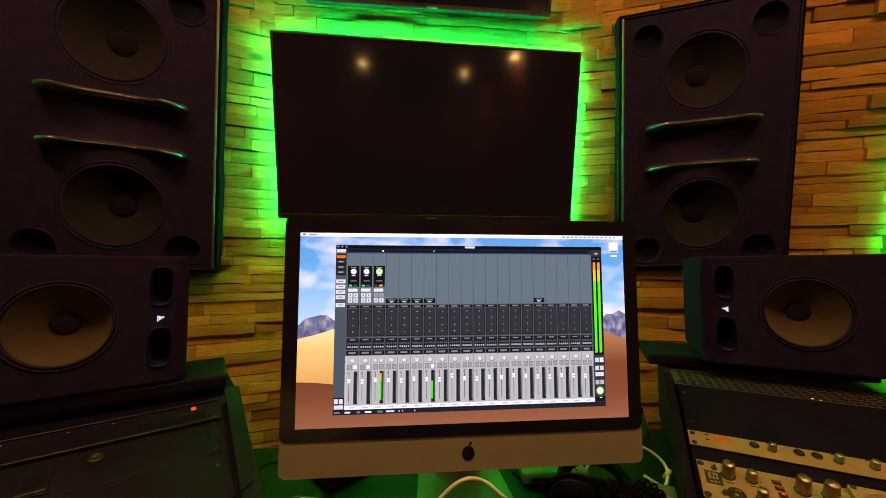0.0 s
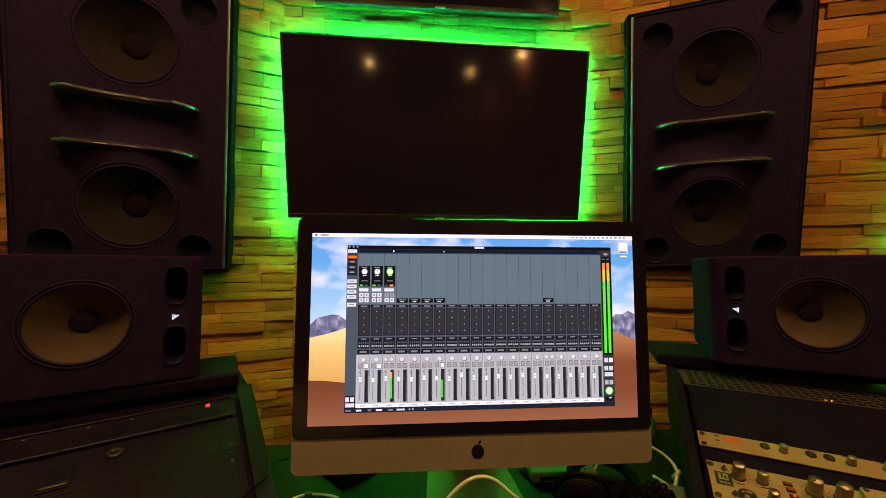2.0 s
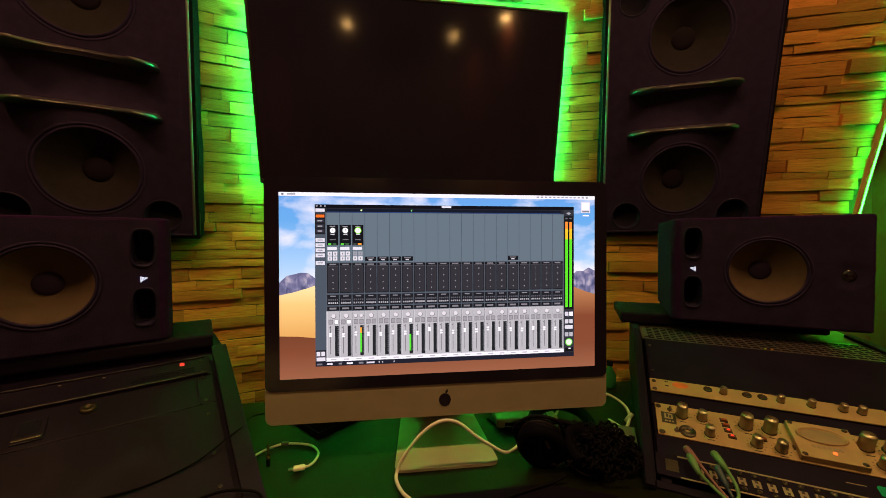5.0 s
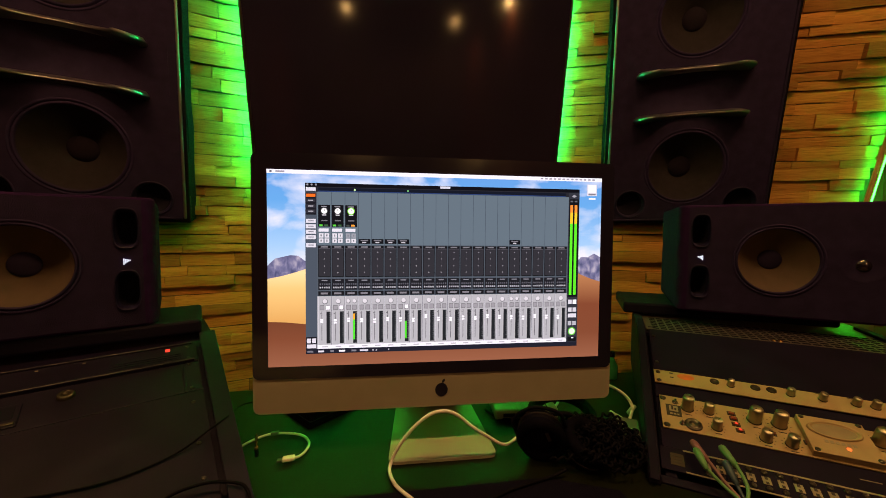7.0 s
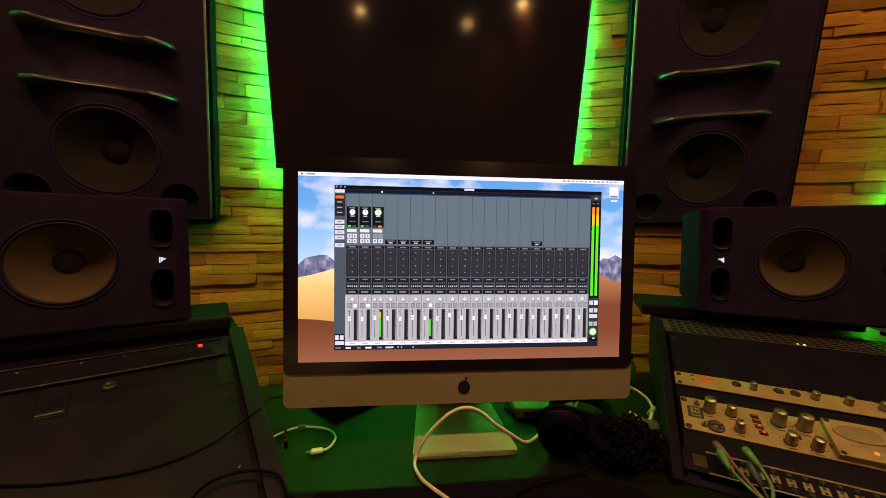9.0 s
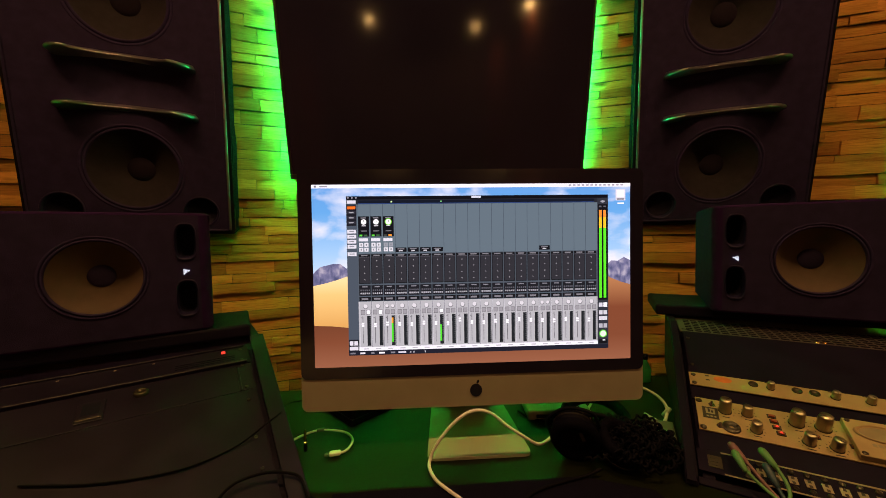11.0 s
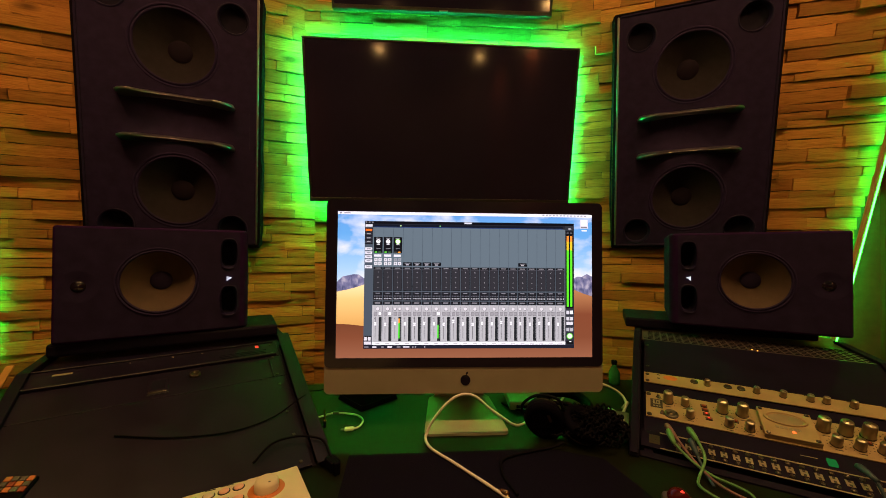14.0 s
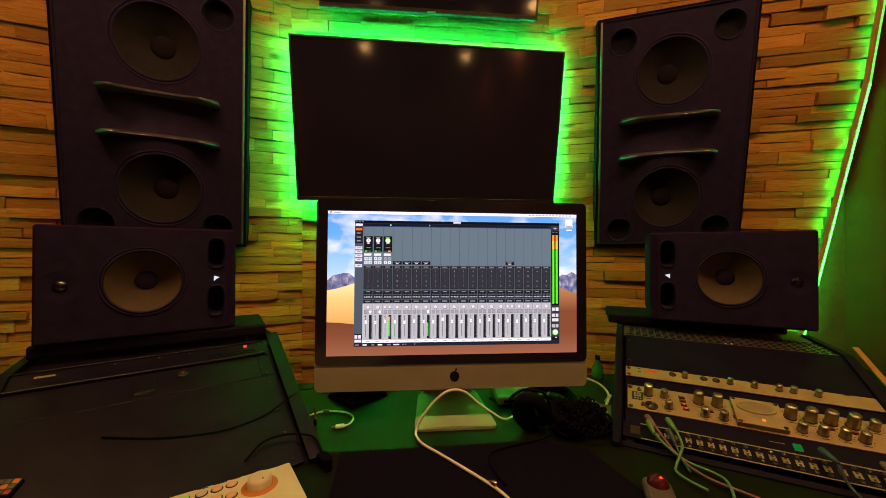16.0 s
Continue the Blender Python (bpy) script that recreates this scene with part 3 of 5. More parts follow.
def light_tube(origin, yaw, d, edge, label):
    """A bent pale batten along the end of a timber wall, a light tube beside its lower length and light tape behind it."""
    t = thing("light_tube", label, "light strip", None, "green light tubes")
    low, high = frame_of(origin, yaw), frame_of(origin, yaw, 12)

    def run(shift, off):
        pts = [low @ Vector((d * (x + shift), -off, z)) for z, x in edge]
        return pts + [high @ Vector((d * (edge[-1][1] + 0.029 + shift), -off, z)) for z in (0.425, 1.25)]

    p = run(0.012, 0.046)
    part("tube", tube(p[:-1], 0.0032, 10, 1), TUBELED, t, "glowing green tube")
    # the thin upper bar outside the tape is added to keep light off the side wall
    for name, pts, w, dd, material, text in (("batten", run(0.0, 0.045), 0.012, 0.012, BATTEN, "pale wooden batten"), ("tape_light_shield", run(0.0165, 0.031)[-3:], 0.003, 0.022, BATTEN, ""), ("light_tape", run(0.010, 0.033), 0.005, 0.003, TAPELED, "glowing green light tape behind the batten")):
        part(name, merge(*[bar(m, n, w, dd) for m, n in zip(pts, pts[1:])]), material, t, text)


light_tube((0.55, WALL_Y, BREAK), -18, 1, EDGE_RIGHT, "glowing green light tube along the edge of the timber wall")
light_tube((-0.60, WALL_Y, BREAK), 18, -1, EDGE_LEFT, "glowing green light tube along the edge of the timber wall")

for sx, sy, watts in SPOTS:
    d = thing("downlight", "round recessed warm ceiling downlight, switched on", "ceiling light", pose(sx, sy, CEILING), "ceiling downlights")
    part("trim_ring", lathe([(0.038, 0.0), (0.052, -0.004), (0.055, 0.0)], 32), SCREWBRIGHT, d, "", None, True)
    part("lamp_face", lathe([(0.036, -0.001), (0.02, -0.0015), (0, -0.002)], 24), LAMPGLOW, d)


# ---- computer ----
def computer():
    t = thing("desktop_computer", "slim aluminium all-in-one computer, mixer window open on screen", "computer", pose(0, 0.7035, 0.9112, -1.0, 0.34, -0.12))
    W = 0.653
    zb, zc, zt = -0.083, -0.0225, 0.3665
    outline = rounded(W, zt - zb, 0.012, 4)
    bm = prism(outline, -0.006)
    moved(bm, Matrix(((1, 0, 0, 0), (0, 0, -1, 0), (0, 1, 0, (zt + zb) / 2), (0, 0, 0, 1))))
    bmesh.ops.translate(bm, vec=(0, 0.0015, 0), verts=bm.verts)
    bmesh.ops.recalc_face_normals(bm, faces=bm.faces[:])
    part("housing", bm, ALU, t, "silver aluminium housing and chin")
    back = bmesh.new()
    N, rows = 24, []
    for i in range(N + 1):
        row = []
        for j in range(N + 1):
            x, z = (i / N - 0.5) * (W - 0.01), zb + 0.005 + (zt - zb - 0.01) * j / N
            q = (1 - (2 * i / N - 1) ** 2) * (1 - (2 * j / N - 1) ** 2)
            row.append(back.verts.new((x, 0.0078 + 0.042 * max(q, 0) ** 0.7, z)))
        rows.append(row)
    for i in range(N):
        for j in range(N):
            back.faces.new((rows[i][j], rows[i][j + 1], rows[i + 1][j + 1], rows[i + 1][j]))
    part("back_cover", back, ALU, t, "", None, True)
    g = prism(rounded(W - 0.001, zt - zc - 0.0005, 0.0115, 4), -0.002)
    moved(g, Matrix(((1, 0, 0, 0), (0, 0, -1, 0), (0, 1, 0, (zt + zc) / 2), (0, 0, 0, 1))))
    bmesh.ops.recalc_face_normals(g, faces=g.faces[:])
    part("screen_border", g, GLASSBLACK, t, "glossy black border of the screen")
    # plain dark mark on the chin
    mark = lathe([(0.0115, 0), (0.0115, 0.0006), (0, 0.0006)], 24, 1.0, 1.08)
    leaf = lathe([(0.004, 0), (0.004, 0.0006), (0, 0.0006)], 12, 0.55, 1.0)
    moved(leaf, pose(0.0035, 0.016, 0, 0, 0, -30))
    part("chin_mark", merge(mark, leaf), GLASSBLACK, t, "small plain dark mark", pose(-0.001, 0.0012, -0.0525) @ FACE)
    return t


mac = computer()
stand = thing("computer_stand", "bent silver aluminium stand under the computer, foot on desk", "stand")
def rounded_corners(pts, r, n=5):
    """An outline with its corners rounded."""
    out = []
    for k, p in enumerate(pts):
        p, a, b = Vector(p), Vector(pts[k - 1]), Vector(pts[(k + 1) % len(pts)])
        q0, q1 = p + (a - p).normalized() * r, p + (b - p).normalized() * r
        for q in range(n + 1):
            t = q / n
            out.append(tuple((1 - t) ** 2 * q0 + 2 * t * (1 - t) * p + t * t * q1))
    return out


fb = prism(rounded_corners([(-0.097, 0.662), (0.094, 0.662), (0.082, 0.86), (-0.085, 0.86)], 0.016), 0.005, 0.0, 0.751)
part("foot", fb, ALU, stand)
neck = bmesh.new()
prev = None
for k in range(15):
    a = k / 14
    y = 0.858 - 0.0 if k == 0 else 0.858 + 0.012 * math.sin(min(a * 4, 1) * math.pi / 2) - 0.118 * max(a - 0.2, 0) / 0.8
    z = 0.7535 + 0.0 if k == 0 else 0.7535 + 0.012 * (1 - math.cos(min(a * 4, 1) * math.pi / 2)) + 0.20 * max(a - 0.15, 0)
    w = 0.0835 - 0.034 * min(a * 3, 1.0)
    cur = [neck.verts.new((-w, y, z)), neck.verts.new((w, y, z)), neck.verts.new((w, y + 0.006, z + 0.001)), neck.verts.new((-w, y + 0.006, z + 0.001))]
    if prev:
        for q in range(4):
            neck.faces.new((prev[q], prev[(q + 1) % 4], cur[(q + 1) % 4], cur[q]))
    prev = cur
bmesh.ops.recalc_face_normals(neck, faces=neck.faces[:])
part("neck", neck, ALU, stand)


# ---- sloped racks on the desk ----
YAW, SLOPE = radians(32.5), radians(22.5)
RU = Vector((math.cos(YAW), -math.sin(YAW), 0))
RV = Vector((math.sin(YAW) * math.cos(SLOPE), math.cos(YAW) * math.cos(SLOPE), math.sin(SLOPE)))
RN = RU.cross(RV)
RC = Vector((0.385, 0.637, 0.789))


def rack_frame(side):
    """x along the rows, y up the slope, z out of it; the rows run outward times side from the inner edge."""
    flip = Vector((side, 1, 1))
    u, v, n, c = [Vector((a.x * flip.x, a.y, a.z)) for a in (RU, RV, RN, RC)]
    if side < 0:
        c.x += 0.04
        u = -u
    u = u * 1.04
    return Matrix(((u.x, v.x, n.x, c.x), (u.y, v.y, n.y, c.y), (u.z, v.z, n.z, c.z), (0, 0, 0, 1)))


RIGHT, LEFT = rack_frame(1), rack_frame(-1)


def rack(side):
    fr = RIGHT if side > 0 else LEFT
    t = thing("equipment_rack", "sloped black desktop rack with pale wood edging on its outer cheek", "rack", None, "sloped desk racks")
    cs, sn = math.cos(SLOPE), math.sin(SLOPE)
    # upright cheeks: drawn in the plane of slope and height
    base = Matrix.Translation(fr.translation) @ pose(0, 0, 0, 0, 0, -32.5 * side)
    low, top = 0.7512 - RC.z, 0.904 - RC.z
    outline = [(low / sn * cs + 0.0, low), (low / sn * cs + 0.005, low + 0.014), (top / sn * cs - 0.004, top + 0.010), (0.50, top + 0.010), (0.50, low)]
    for u, thick, name in ((-0.026, 0.018, "inner_cheek"), (0.458, 0.018, "outer_cheek")):
        bm = prism(outline, thick, 0.0015)
        moved(bm, Matrix(((0, 0, 1, 0), (1, 0, 0, 0), (0, 1, 0, 0), (0, 0, 0, 1))))
        bmesh.ops.translate(bm, vec=(u if side > 0 else -u - thick, 0, 0), verts=bm.verts)
        bmesh.ops.recalc_face_normals(bm, faces=bm.faces[:])
        part(name, bm, RACKSIDE, t, "", base)
    part("edge_strip", box(0.011, 0.43, 0.004, 0.001, (side * 0.471, 0.115, 0.0125)), EDGEWOOD, t, "pale wooden edging", fr)
    part("edge_strip", box(0.013 if side > 0 else 0.028, 0.43, 0.003, 0.001, (side * (-0.017 if side > 0 else -0.0120), 0.115, 0.012)), RACKBLACK if side > 0 else LEFTLITBLACK, t, "", fr)
    part("bed", box(0.466, 0.42, 0.006, 0.0, (side * 0.225, 0.12, -0.028)), RACKBLACK, t, "", fr)
    if side > 0:
        part("front_lip", box(0.466, 0.014, 0.022, 0.002, (side * 0.225, -0.084, -0.012)), RACKBLACK, t, "", fr)
    part("top_board", box(0.47, 0.30, 0.012, 0.002, (side * 0.225, top / sn * cs + 0.15, top - 0.010)), RACKBLACK, t, "", base)
    for u in (0.008, 0.442):
        part("rail", box(0.016, 0.42, 0.003, 0.0005, (side * u, 0.115, -0.0065)), RACKBLACK if side > 0 else LEFTLITBLACK, t, "", fr)
    return t


rack(1)
rack(-1)

for side in (1, -1):
    pts = [(-0.522, 0.928), (-0.942, 0.712), (-1.034, 0.890), (-0.614, 1.106)]
    pts = [((x if side < 0 else 0.04 - x), y + (0 if side < 0 else 0.085)) for x, y in pts]
    bm = prism(pts if side > 0 else pts[::-1], 0.0302, 0.006, 0.9155)
    tagged(part("monitor_board", bm, RACKSIDE), "black rounded board under the studio monitor on the rack", "board", "boards under the monitors")


def screw(parent, fr, u, v, h=0.0, r=0.0038, material=SCREW):
    part("screw", lathe([(r, 0), (r, 0.0012), (r * 0.6, 0.002), (r * 0.25, 0.0016), (0, 0.0012)], 12), material, parent, "", fr @ pose(u, v, h), True)


def knob(parent, fr, u, v, r, h, material, base=True, turn=0.0):
    k = part("knob", lathe([(r * 1.05, 0), (r * 1.02, h * 0.12), (r, h * 0.8), (r * 0.93, h * 0.96), (r * 0.8, h), (0, h * 0.985)], 20), material, parent, "", fr @ pose(u, v, 0, 0, 0, turn), True)
    if base:
        part("skirt", lathe([(r * 1.16, 0), (r * 1.14, 0.0012), (r * 1.02, 0.0014)], 20), KNOBDARK, k, "", None, True)
    part("pointer", box(r * 0.14, r * 0.8, 0.0006, 0, (0, r * 0.45, h)), INK, k)
    return k


def strip_of_ink(parent, fr, u, v, w, h, material=INK, z=0.0004):
    part("printed_mark", box(w, h, 0.0004, 0, (0, 0, 0)), material, parent, "", fr @ pose(u, v, z))


# right rack, top: power amplifier with vents
amp = thing("power_amplifier", "black rack power amplifier with slotted top vents and small badge", "amplifier")
part("front_panel", box(0.458, 0.142, 0.004, 0.0012, (0.229, 0.2335, 0.001)), RACKBLACK, amp, "", RIGHT)
atop = RIGHT @ pose(0, 0.304, 0.0, -22.5, 0, 0)
part("top_panel", box(0.462, 0.300, 0.003, 0.001, (0.226, 0.150, 0.0005)), PERF, amp, "", atop)
for r in range(7):
    for k in range(26):
        part("vent_slot", box(0.0125, 0.0085, 0.0012, 0.0, (0.016 + k * 0.0168, 0.014 + r * 0.0185, 0.0022)), HOLE, amp, "", atop)
for u in (0.008, 0.444):
    for v in (0.185, 0.276):
        screw(amp, RIGHT, u, v, 0.003)
for du in (-0.0055, 0.0055):
    part("badge", lathe([(0.0045, 0), (0.0040, 0.0020), (0.0020, 0.0032), (0, 0.0036)], 20), GOLD, amp, "small gold badge", atop @ pose(0.238 + du, 0.012, 0.002), True)

# thin pale processor
thin = thing("rack_processor", "slim pale rack processor with small metal knobs in the sloped rack", "audio processor")
part("faceplate", box(0.457, 0.037, 0.003, 0.0008, (0.2285, 0.1432, 0.0015)), FACEPLATE, thin, "", RIGHT)
TH = RIGHT @ pose(0, 0, 0.003)
for u in (0.124, 0.209, 0.251, 0.292, 0.315, 0.353):
    knob(thin, TH, u, 0.1465, 0.0055, 0.015, KNOBMETAL, True, u * 900)
for u in (0.100, 0.161, 0.184):
    part("socket", lathe([(0.0075, 0), (0.007, 0.0018), (0.0062, 0.002), (0.006, 0.0006), (0, 0.0006)], 20), KNOBDARK, thin, "", TH @ pose(u, 0.150, 0), True)
for u in (0.0075, 0.449):
    for v in (0.1305, 0.154):
        screw(thin, TH, u, v, 0, 0.0042)
for v in (0.1435, 0.1555):
    strip_of_ink(thin, TH, 0.030, v, 0.006, 0.003)
# flat orange-red oval on the faceplate
part("orange_patch", lathe([(0.012, 0.0003), (0.006, 0.0004), (0, 0.0004)], 20, 1.2, 0.7), ORANGEPATCH, thin, "orange tinted patch", TH @ pose(0.054, 0.150, 0))
for u in (0.124, 0.209, 0.251, 0.292, 0.353, 0.40):
    strip_of_ink(thin, TH, u, 0.1595, 0.012, 0.0015)

part_blank = thing("blank_panel", "plain black blank panel between two processors", "panel")
part("plate", box(0.458, 0.034, 0.003, 0.0006, (0.229, 0.1074, -0.003)), RACKBLACK, part_blank, "", RIGHT)

# channel strip
strip = thing("channel_strip", "pale aluminium channel strip with large knobs and oval meter", "audio processor")
part("faceplate", box(0.453, 0.0765, 0.003, 0.0008, (0.2305, 0.0525, 0.0015)), FACEPLATE, strip, "", RIGHT)
CS = RIGHT @ pose(0, 0, 0.003)
for u, v, r, h in ((0.046, 0.068, 0.0090, 0.028), (0.077, 0.068, 0.0072, 0.020), (0.140, 0.068, 0.0092, 0.029), (0.172, 0.068, 0.0092, 0.029),
                   (0.288, 0.068, 0.0092, 0.029), (0.317, 0.068, 0.0092, 0.029), (0.346, 0.070, 0.0092, 0.029), (0.376, 0.070, 0.0092, 0.029), (0.404, 0.072, 0.0072, 0.020),
                   (0.083, 0.035, 0.0072, 0.020), (0.146, 0.031, 0.0074, 0.021), (0.177, 0.030, 0.0074, 0.021), (0.296, 0.035, 0.0074, 0.021), (0.325, 0.036, 0.0074, 0.021), (0.354, 0.037, 0.0074, 0.021), (0.379, 0.036, 0.0074, 0.021)):
    knob(strip, CS, u, v, r, h, KNOBMETAL, True, (u * 7919) % 280 - 140)
    for k in range(9):
        a = radians(-130 + 260 * k / 8)
        strip_of_ink(strip, CS @ pose(u, v, 0, 0, 0, -130 + 260 * k / 8), 0, r * 1.6, 0.0007, 0.002)
    strip_of_ink(strip, CS, u, v - r * 1.75, 0.010, 0.0014)
jack = part("input_jack", lathe([(0.013, 0), (0.0125, 0.0025), (0.0095, 0.003), (0.0085, 0.0012), (0.006, 0.0012), (0.005, 0.003), (0.0035, 0.003), (0.0033, -0.006), (0, -0.006)], 28), SCREW, strip, "metal input jack", CS @ pose(0.050, 0.031, 0), True)
for k, (u, v, lit) in enumerate(((0.110, 0.073, 0), (0.111, 0.062, 0), (0.112, 0.050, 1), (0.115, 0.038, 1), (0.157, 0.045, 0), (0.200, 0.040, 0), (0.340, 0.052, 0), (0.371, 0.052, 0))):
    b = part("push_button", box(0.0080, 0.0052, 0.004, 0.0008, (0, 0, 0.002)), AMBERDIM, strip, "dim amber button", CS @ pose(u, v, 0))
    if lit:
        part("button_lamp", lathe([(0.0019, 0.0040), (0.0015, 0.0048), (0, 0.0052)], 12), REDLED, b, "glowing red lamp", None, True)
    part("button_frame", box(0.0115, 0.008, 0.0015, 0.0003, (0, 0, 0.0007)), INK, b)
part("label_plate", box(0.023, 0.026, 0.0008, 0.0002, (0, 0, 0.0004)), INK, strip, "black square label", CS @ pose(0.024, 0.056, 0))
for du, dv, w, h in ((0, 0.0035, 0.0135, 0.0125), (-0.0045, -0.0085, 0.004, 0.003), (0.001, -0.0085, 0.004, 0.003), (0.006, -0.0085, 0.003, 0.003)):
    strip_of_ink(strip, CS, 0.024 + du, 0.056 + dv, w, h, INKPALE, 0.0011)
for u, v in ((0.0105, 0.0205), (0.0095, 0.083), (0.446, 0.0205), (0.446, 0.083)):
    screw(strip, CS, u, v, 0, 0.005)
for u, v in ((0.028, 0.0765), (0.034, 0.029)):
    part("toggle", lathe([(0.005, 0), (0.0045, 0.002), (0.0025, 0.003), (0.002, 0.008), (0, 0.0085)], 14), SCREWBRIGHT, strip, "", CS @ pose(u, v, 0), True)
# oval meter on a raised plate
meter = part("meter_plate", box(0.078, 0.072, 0.011, 0.0012, (0.2355, 0.0535, 0.0055)), FACEPLATE, strip, "raised meter plate", CS)
ring = lathe([(0.032, -0.0005), (0.0315, 0.0018), (0.0295, 0.0022), (0.0275, 0.0010), (0.0262, -0.0005), (0.0, -0.0005)], 40, 1.0, 0.52)
part("meter_window", ring, FACEPLATE, meter, "oval recessed meter window", pose(0.2345, 0.064, 0.0118), True)
part("meter_scale", lathe([(0.0255, 0), (0, 0.0002)], 40, 1.0, 0.50), mat("meter_face", (0.25, 0.19, 0.12), 0.5), meter, "", pose(0.2345, 0.064, 0.0113), True)
strip_of_ink(strip, CS, 0.022, 0.0605, 0.003, 0.008, INK, 0.0016)
strip_of_ink(strip, CS, 0.0265, 0.0585, 0.003, 0.005, INK, 0.0016)
for u, v in ((0.202, 0.022), (0.269, 0.022), (0.202, 0.085), (0.269, 0.085)):
    part("screw", lathe([(0.0035, 0), (0.0033, 0.0012), (0, 0.0016)], 12), SCREW, meter, "", pose(u, v, 0.011), True)
part("peak_lamp", lathe([(0.003, 0), (0.0028, 0.001), (0, 0.0018)], 14), ORANGELED, meter, "glowing orange lamp", pose(0.240, 0.033, 0.011), True)
for k in range(6):
    part("printed_mark", box(0.0045, 0.005, 0.0003, 0, (0, 0, 0)), INKPALE, meter, "", pose(0.218 + k * 0.0062, 0.041, 0.0112))

blank2 = thing("blank_panel", "black rack panel above the patch bay with green lit button", "panel")
part("plate", box(0.457, 0.0385, 0.003, 0.0006, (0.2285, -0.0055, -0.001)), RACKBLACK, blank2, "", RIGHT)
part("button", box(0.012, 0.014, 0.005, 0.001, (0.278, -0.010, 0.002)), GREENBTN, blank2, "green lit button", RIGHT)
part("printed_line", box(0.022, 0.0012, 0.0006, 0, (0.250, -0.006, 0.0008)), INKPALE, blank2, "", RIGHT)

# patch bay
bay = thing("patch_bay", "black patch bay with pale label strips and rows of sockets", "patch bay")
PB = RIGHT @ pose(0, -0.047, 0.002)
part("plate", box(0.462, 0.042, 0.003, 0.0006, (0.226, 0, -0.0015)), RACKBLACK, bay, "", PB)
for k in range(22):
    u = 0.0560 + k * 0.0178
    for dv in (0.0130, -0.0130):
        part("socket", lathe([(0.0037, 0), (0.0035, 0.0020), (0.0028, 0.0022), (0.0025, 0.0004), (0, 0.0004)], 14), SCREW, bay, "", PB @ pose(u, dv, 0), True)
    card = part("label_card", box(0.0100, 0.0125, 0.0006, 0.0, (0, 0, 0)), LABELCARD, bay, "", PB @ pose(u, 0, 0.0004))
    for dv in (0.0038, -0.0038):
        part("label_print", box(0.0036, 0.0040, 0.0004, 0.0, (0, dv, 0.0005)), INK, card)
for dv in (0.0195, -0.0195):
    part("label_strip", box(0.425, 0.0026, 0.0006, 0, (0.240, dv, 0.0004)), LABELCARD, bay, "", PB)
part("name_label", box(0.018, 0.022, 0.0006, 0, (0.018, 0, 0.0004)), KNOBDARK, bay, "pale printed label", PB)
for dv in (0.006, 0.0, -0.006):
    part("label_print", box(0.012, 0.002, 0.0004, 0, (0.018, dv, 0.0009)), INK, bay, "", PB)


def on(fr, pts):
    return [fr @ Vector(p) for p in pts]


def cable(name, label, pts, r, material, steps=8):
    return tagged(part(name, tube(pts, r, 10, steps), material, None, "", None, True), label, "cable")


def patch(label, material, pts, r=0.0025):
    t = thing("patch_cable", label, "cable", None, "patch cables")
    w = [Vector((p.x, p.y, max(p.z, 0.7585))) for p in on(RIGHT, pts)]
    part("lead", tube(w, r, 10, 8), material, t, "", None, True)
    a, b = w[0], w[1]
    d = (a - b).normalized().to_track_quat("Z", "Y").to_matrix().to_4x4()
    part("plug_body", lathe([(0, -0.030), (0.0032, -0.030), (0.0046, -0.020), (0.0058, -0.006), (0.0056, 0.001), (0.004, 0.004), (0, 0.0045)], 16), material, t, "", Matrix.Translation(a) @ d, True)


patch("green patch lead plugged into the patch bay", GREENCABLE, [(0.042, -0.042, 0.026), (0.048, -0.064, 0.026), (0.067, -0.084, 0.018), (0.088, -0.101, 0.014), (0.108, -0.113, 0.010), (0.130, -0.125, 0.006), (0.147, -0.142, 0.002), (0.152, -0.168, 0.0), (0.150, -0.21, 0.0)])
patch("mauve patch lead plugged into the patch bay", MAUVECABLE, [(0.040, -0.026, 0.024), (0.056, -0.056, 0.024), (0.074, -0.082, 0.016), (0.097, -0.116, 0.008), (0.117, -0.148, 0.002), (0.142, -0.166, 0.0), (0.20, -0.19, 0.0)])
patch("green patch lead hanging in a bow from the patch bay", GREENCABLE, [(0.076, -0.028, 0.028), (0.087, -0.056, 0.030), (0.094, -0.086, 0.024), (0.082, -0.126, 0.014), (0.079, -0.156, 0.008), (0.092, -0.178, 0.004), (0.118, -0.198, 0.002)])
patch("dark blue patch lead plugged into the patch bay", BLUECABLE, [(0.077, -0.050, 0.022), (0.085, -0.078, 0.016), (0.094, -0.110, 0.004), (0.10, -0.15, 0.0)])
patch("dark blue patch lead plugged into the patch bay", BLUECABLE, [(0.300, -0.030, 0.026), (0.308, -0.052, 0.030), (0.318, -0.085, 0.012), (0.33, -0.13, 0.0), (0.35, -0.20, 0.0)])
patch("mauve patch lead plugged into the patch bay", MAUVECABLE, [(0.372, -0.034, 0.024), (0.376, -0.056, 0.028), (0.378, -0.085, 0.012), (0.38, -0.13, 0.0), (0.38, -0.20, 0.0)])

# left rack: recorder unit, large lid, blank panel
unit = thing("rack_unit", "black rack unit with glossy front and small red power light", "audio device")
part("front_panel", box(0.449, 0.062, 0.004, 0.001, (-0.2328, 0.281, 0.001)), LEFTLITBLACK, unit, "", LEFT)
part("lower_lip", box(0.440, 0.006, 0.010, 0.002, (-0.235, 0.2535, 0.004)), LEFTLITBLACK, unit, "", LEFT)
part("upper_lip", box(0.440, 0.004, 0.007, 0.0015, (-0.235, 0.3085, 0.003)), LEFTLITBLACK, unit, "", LEFT)
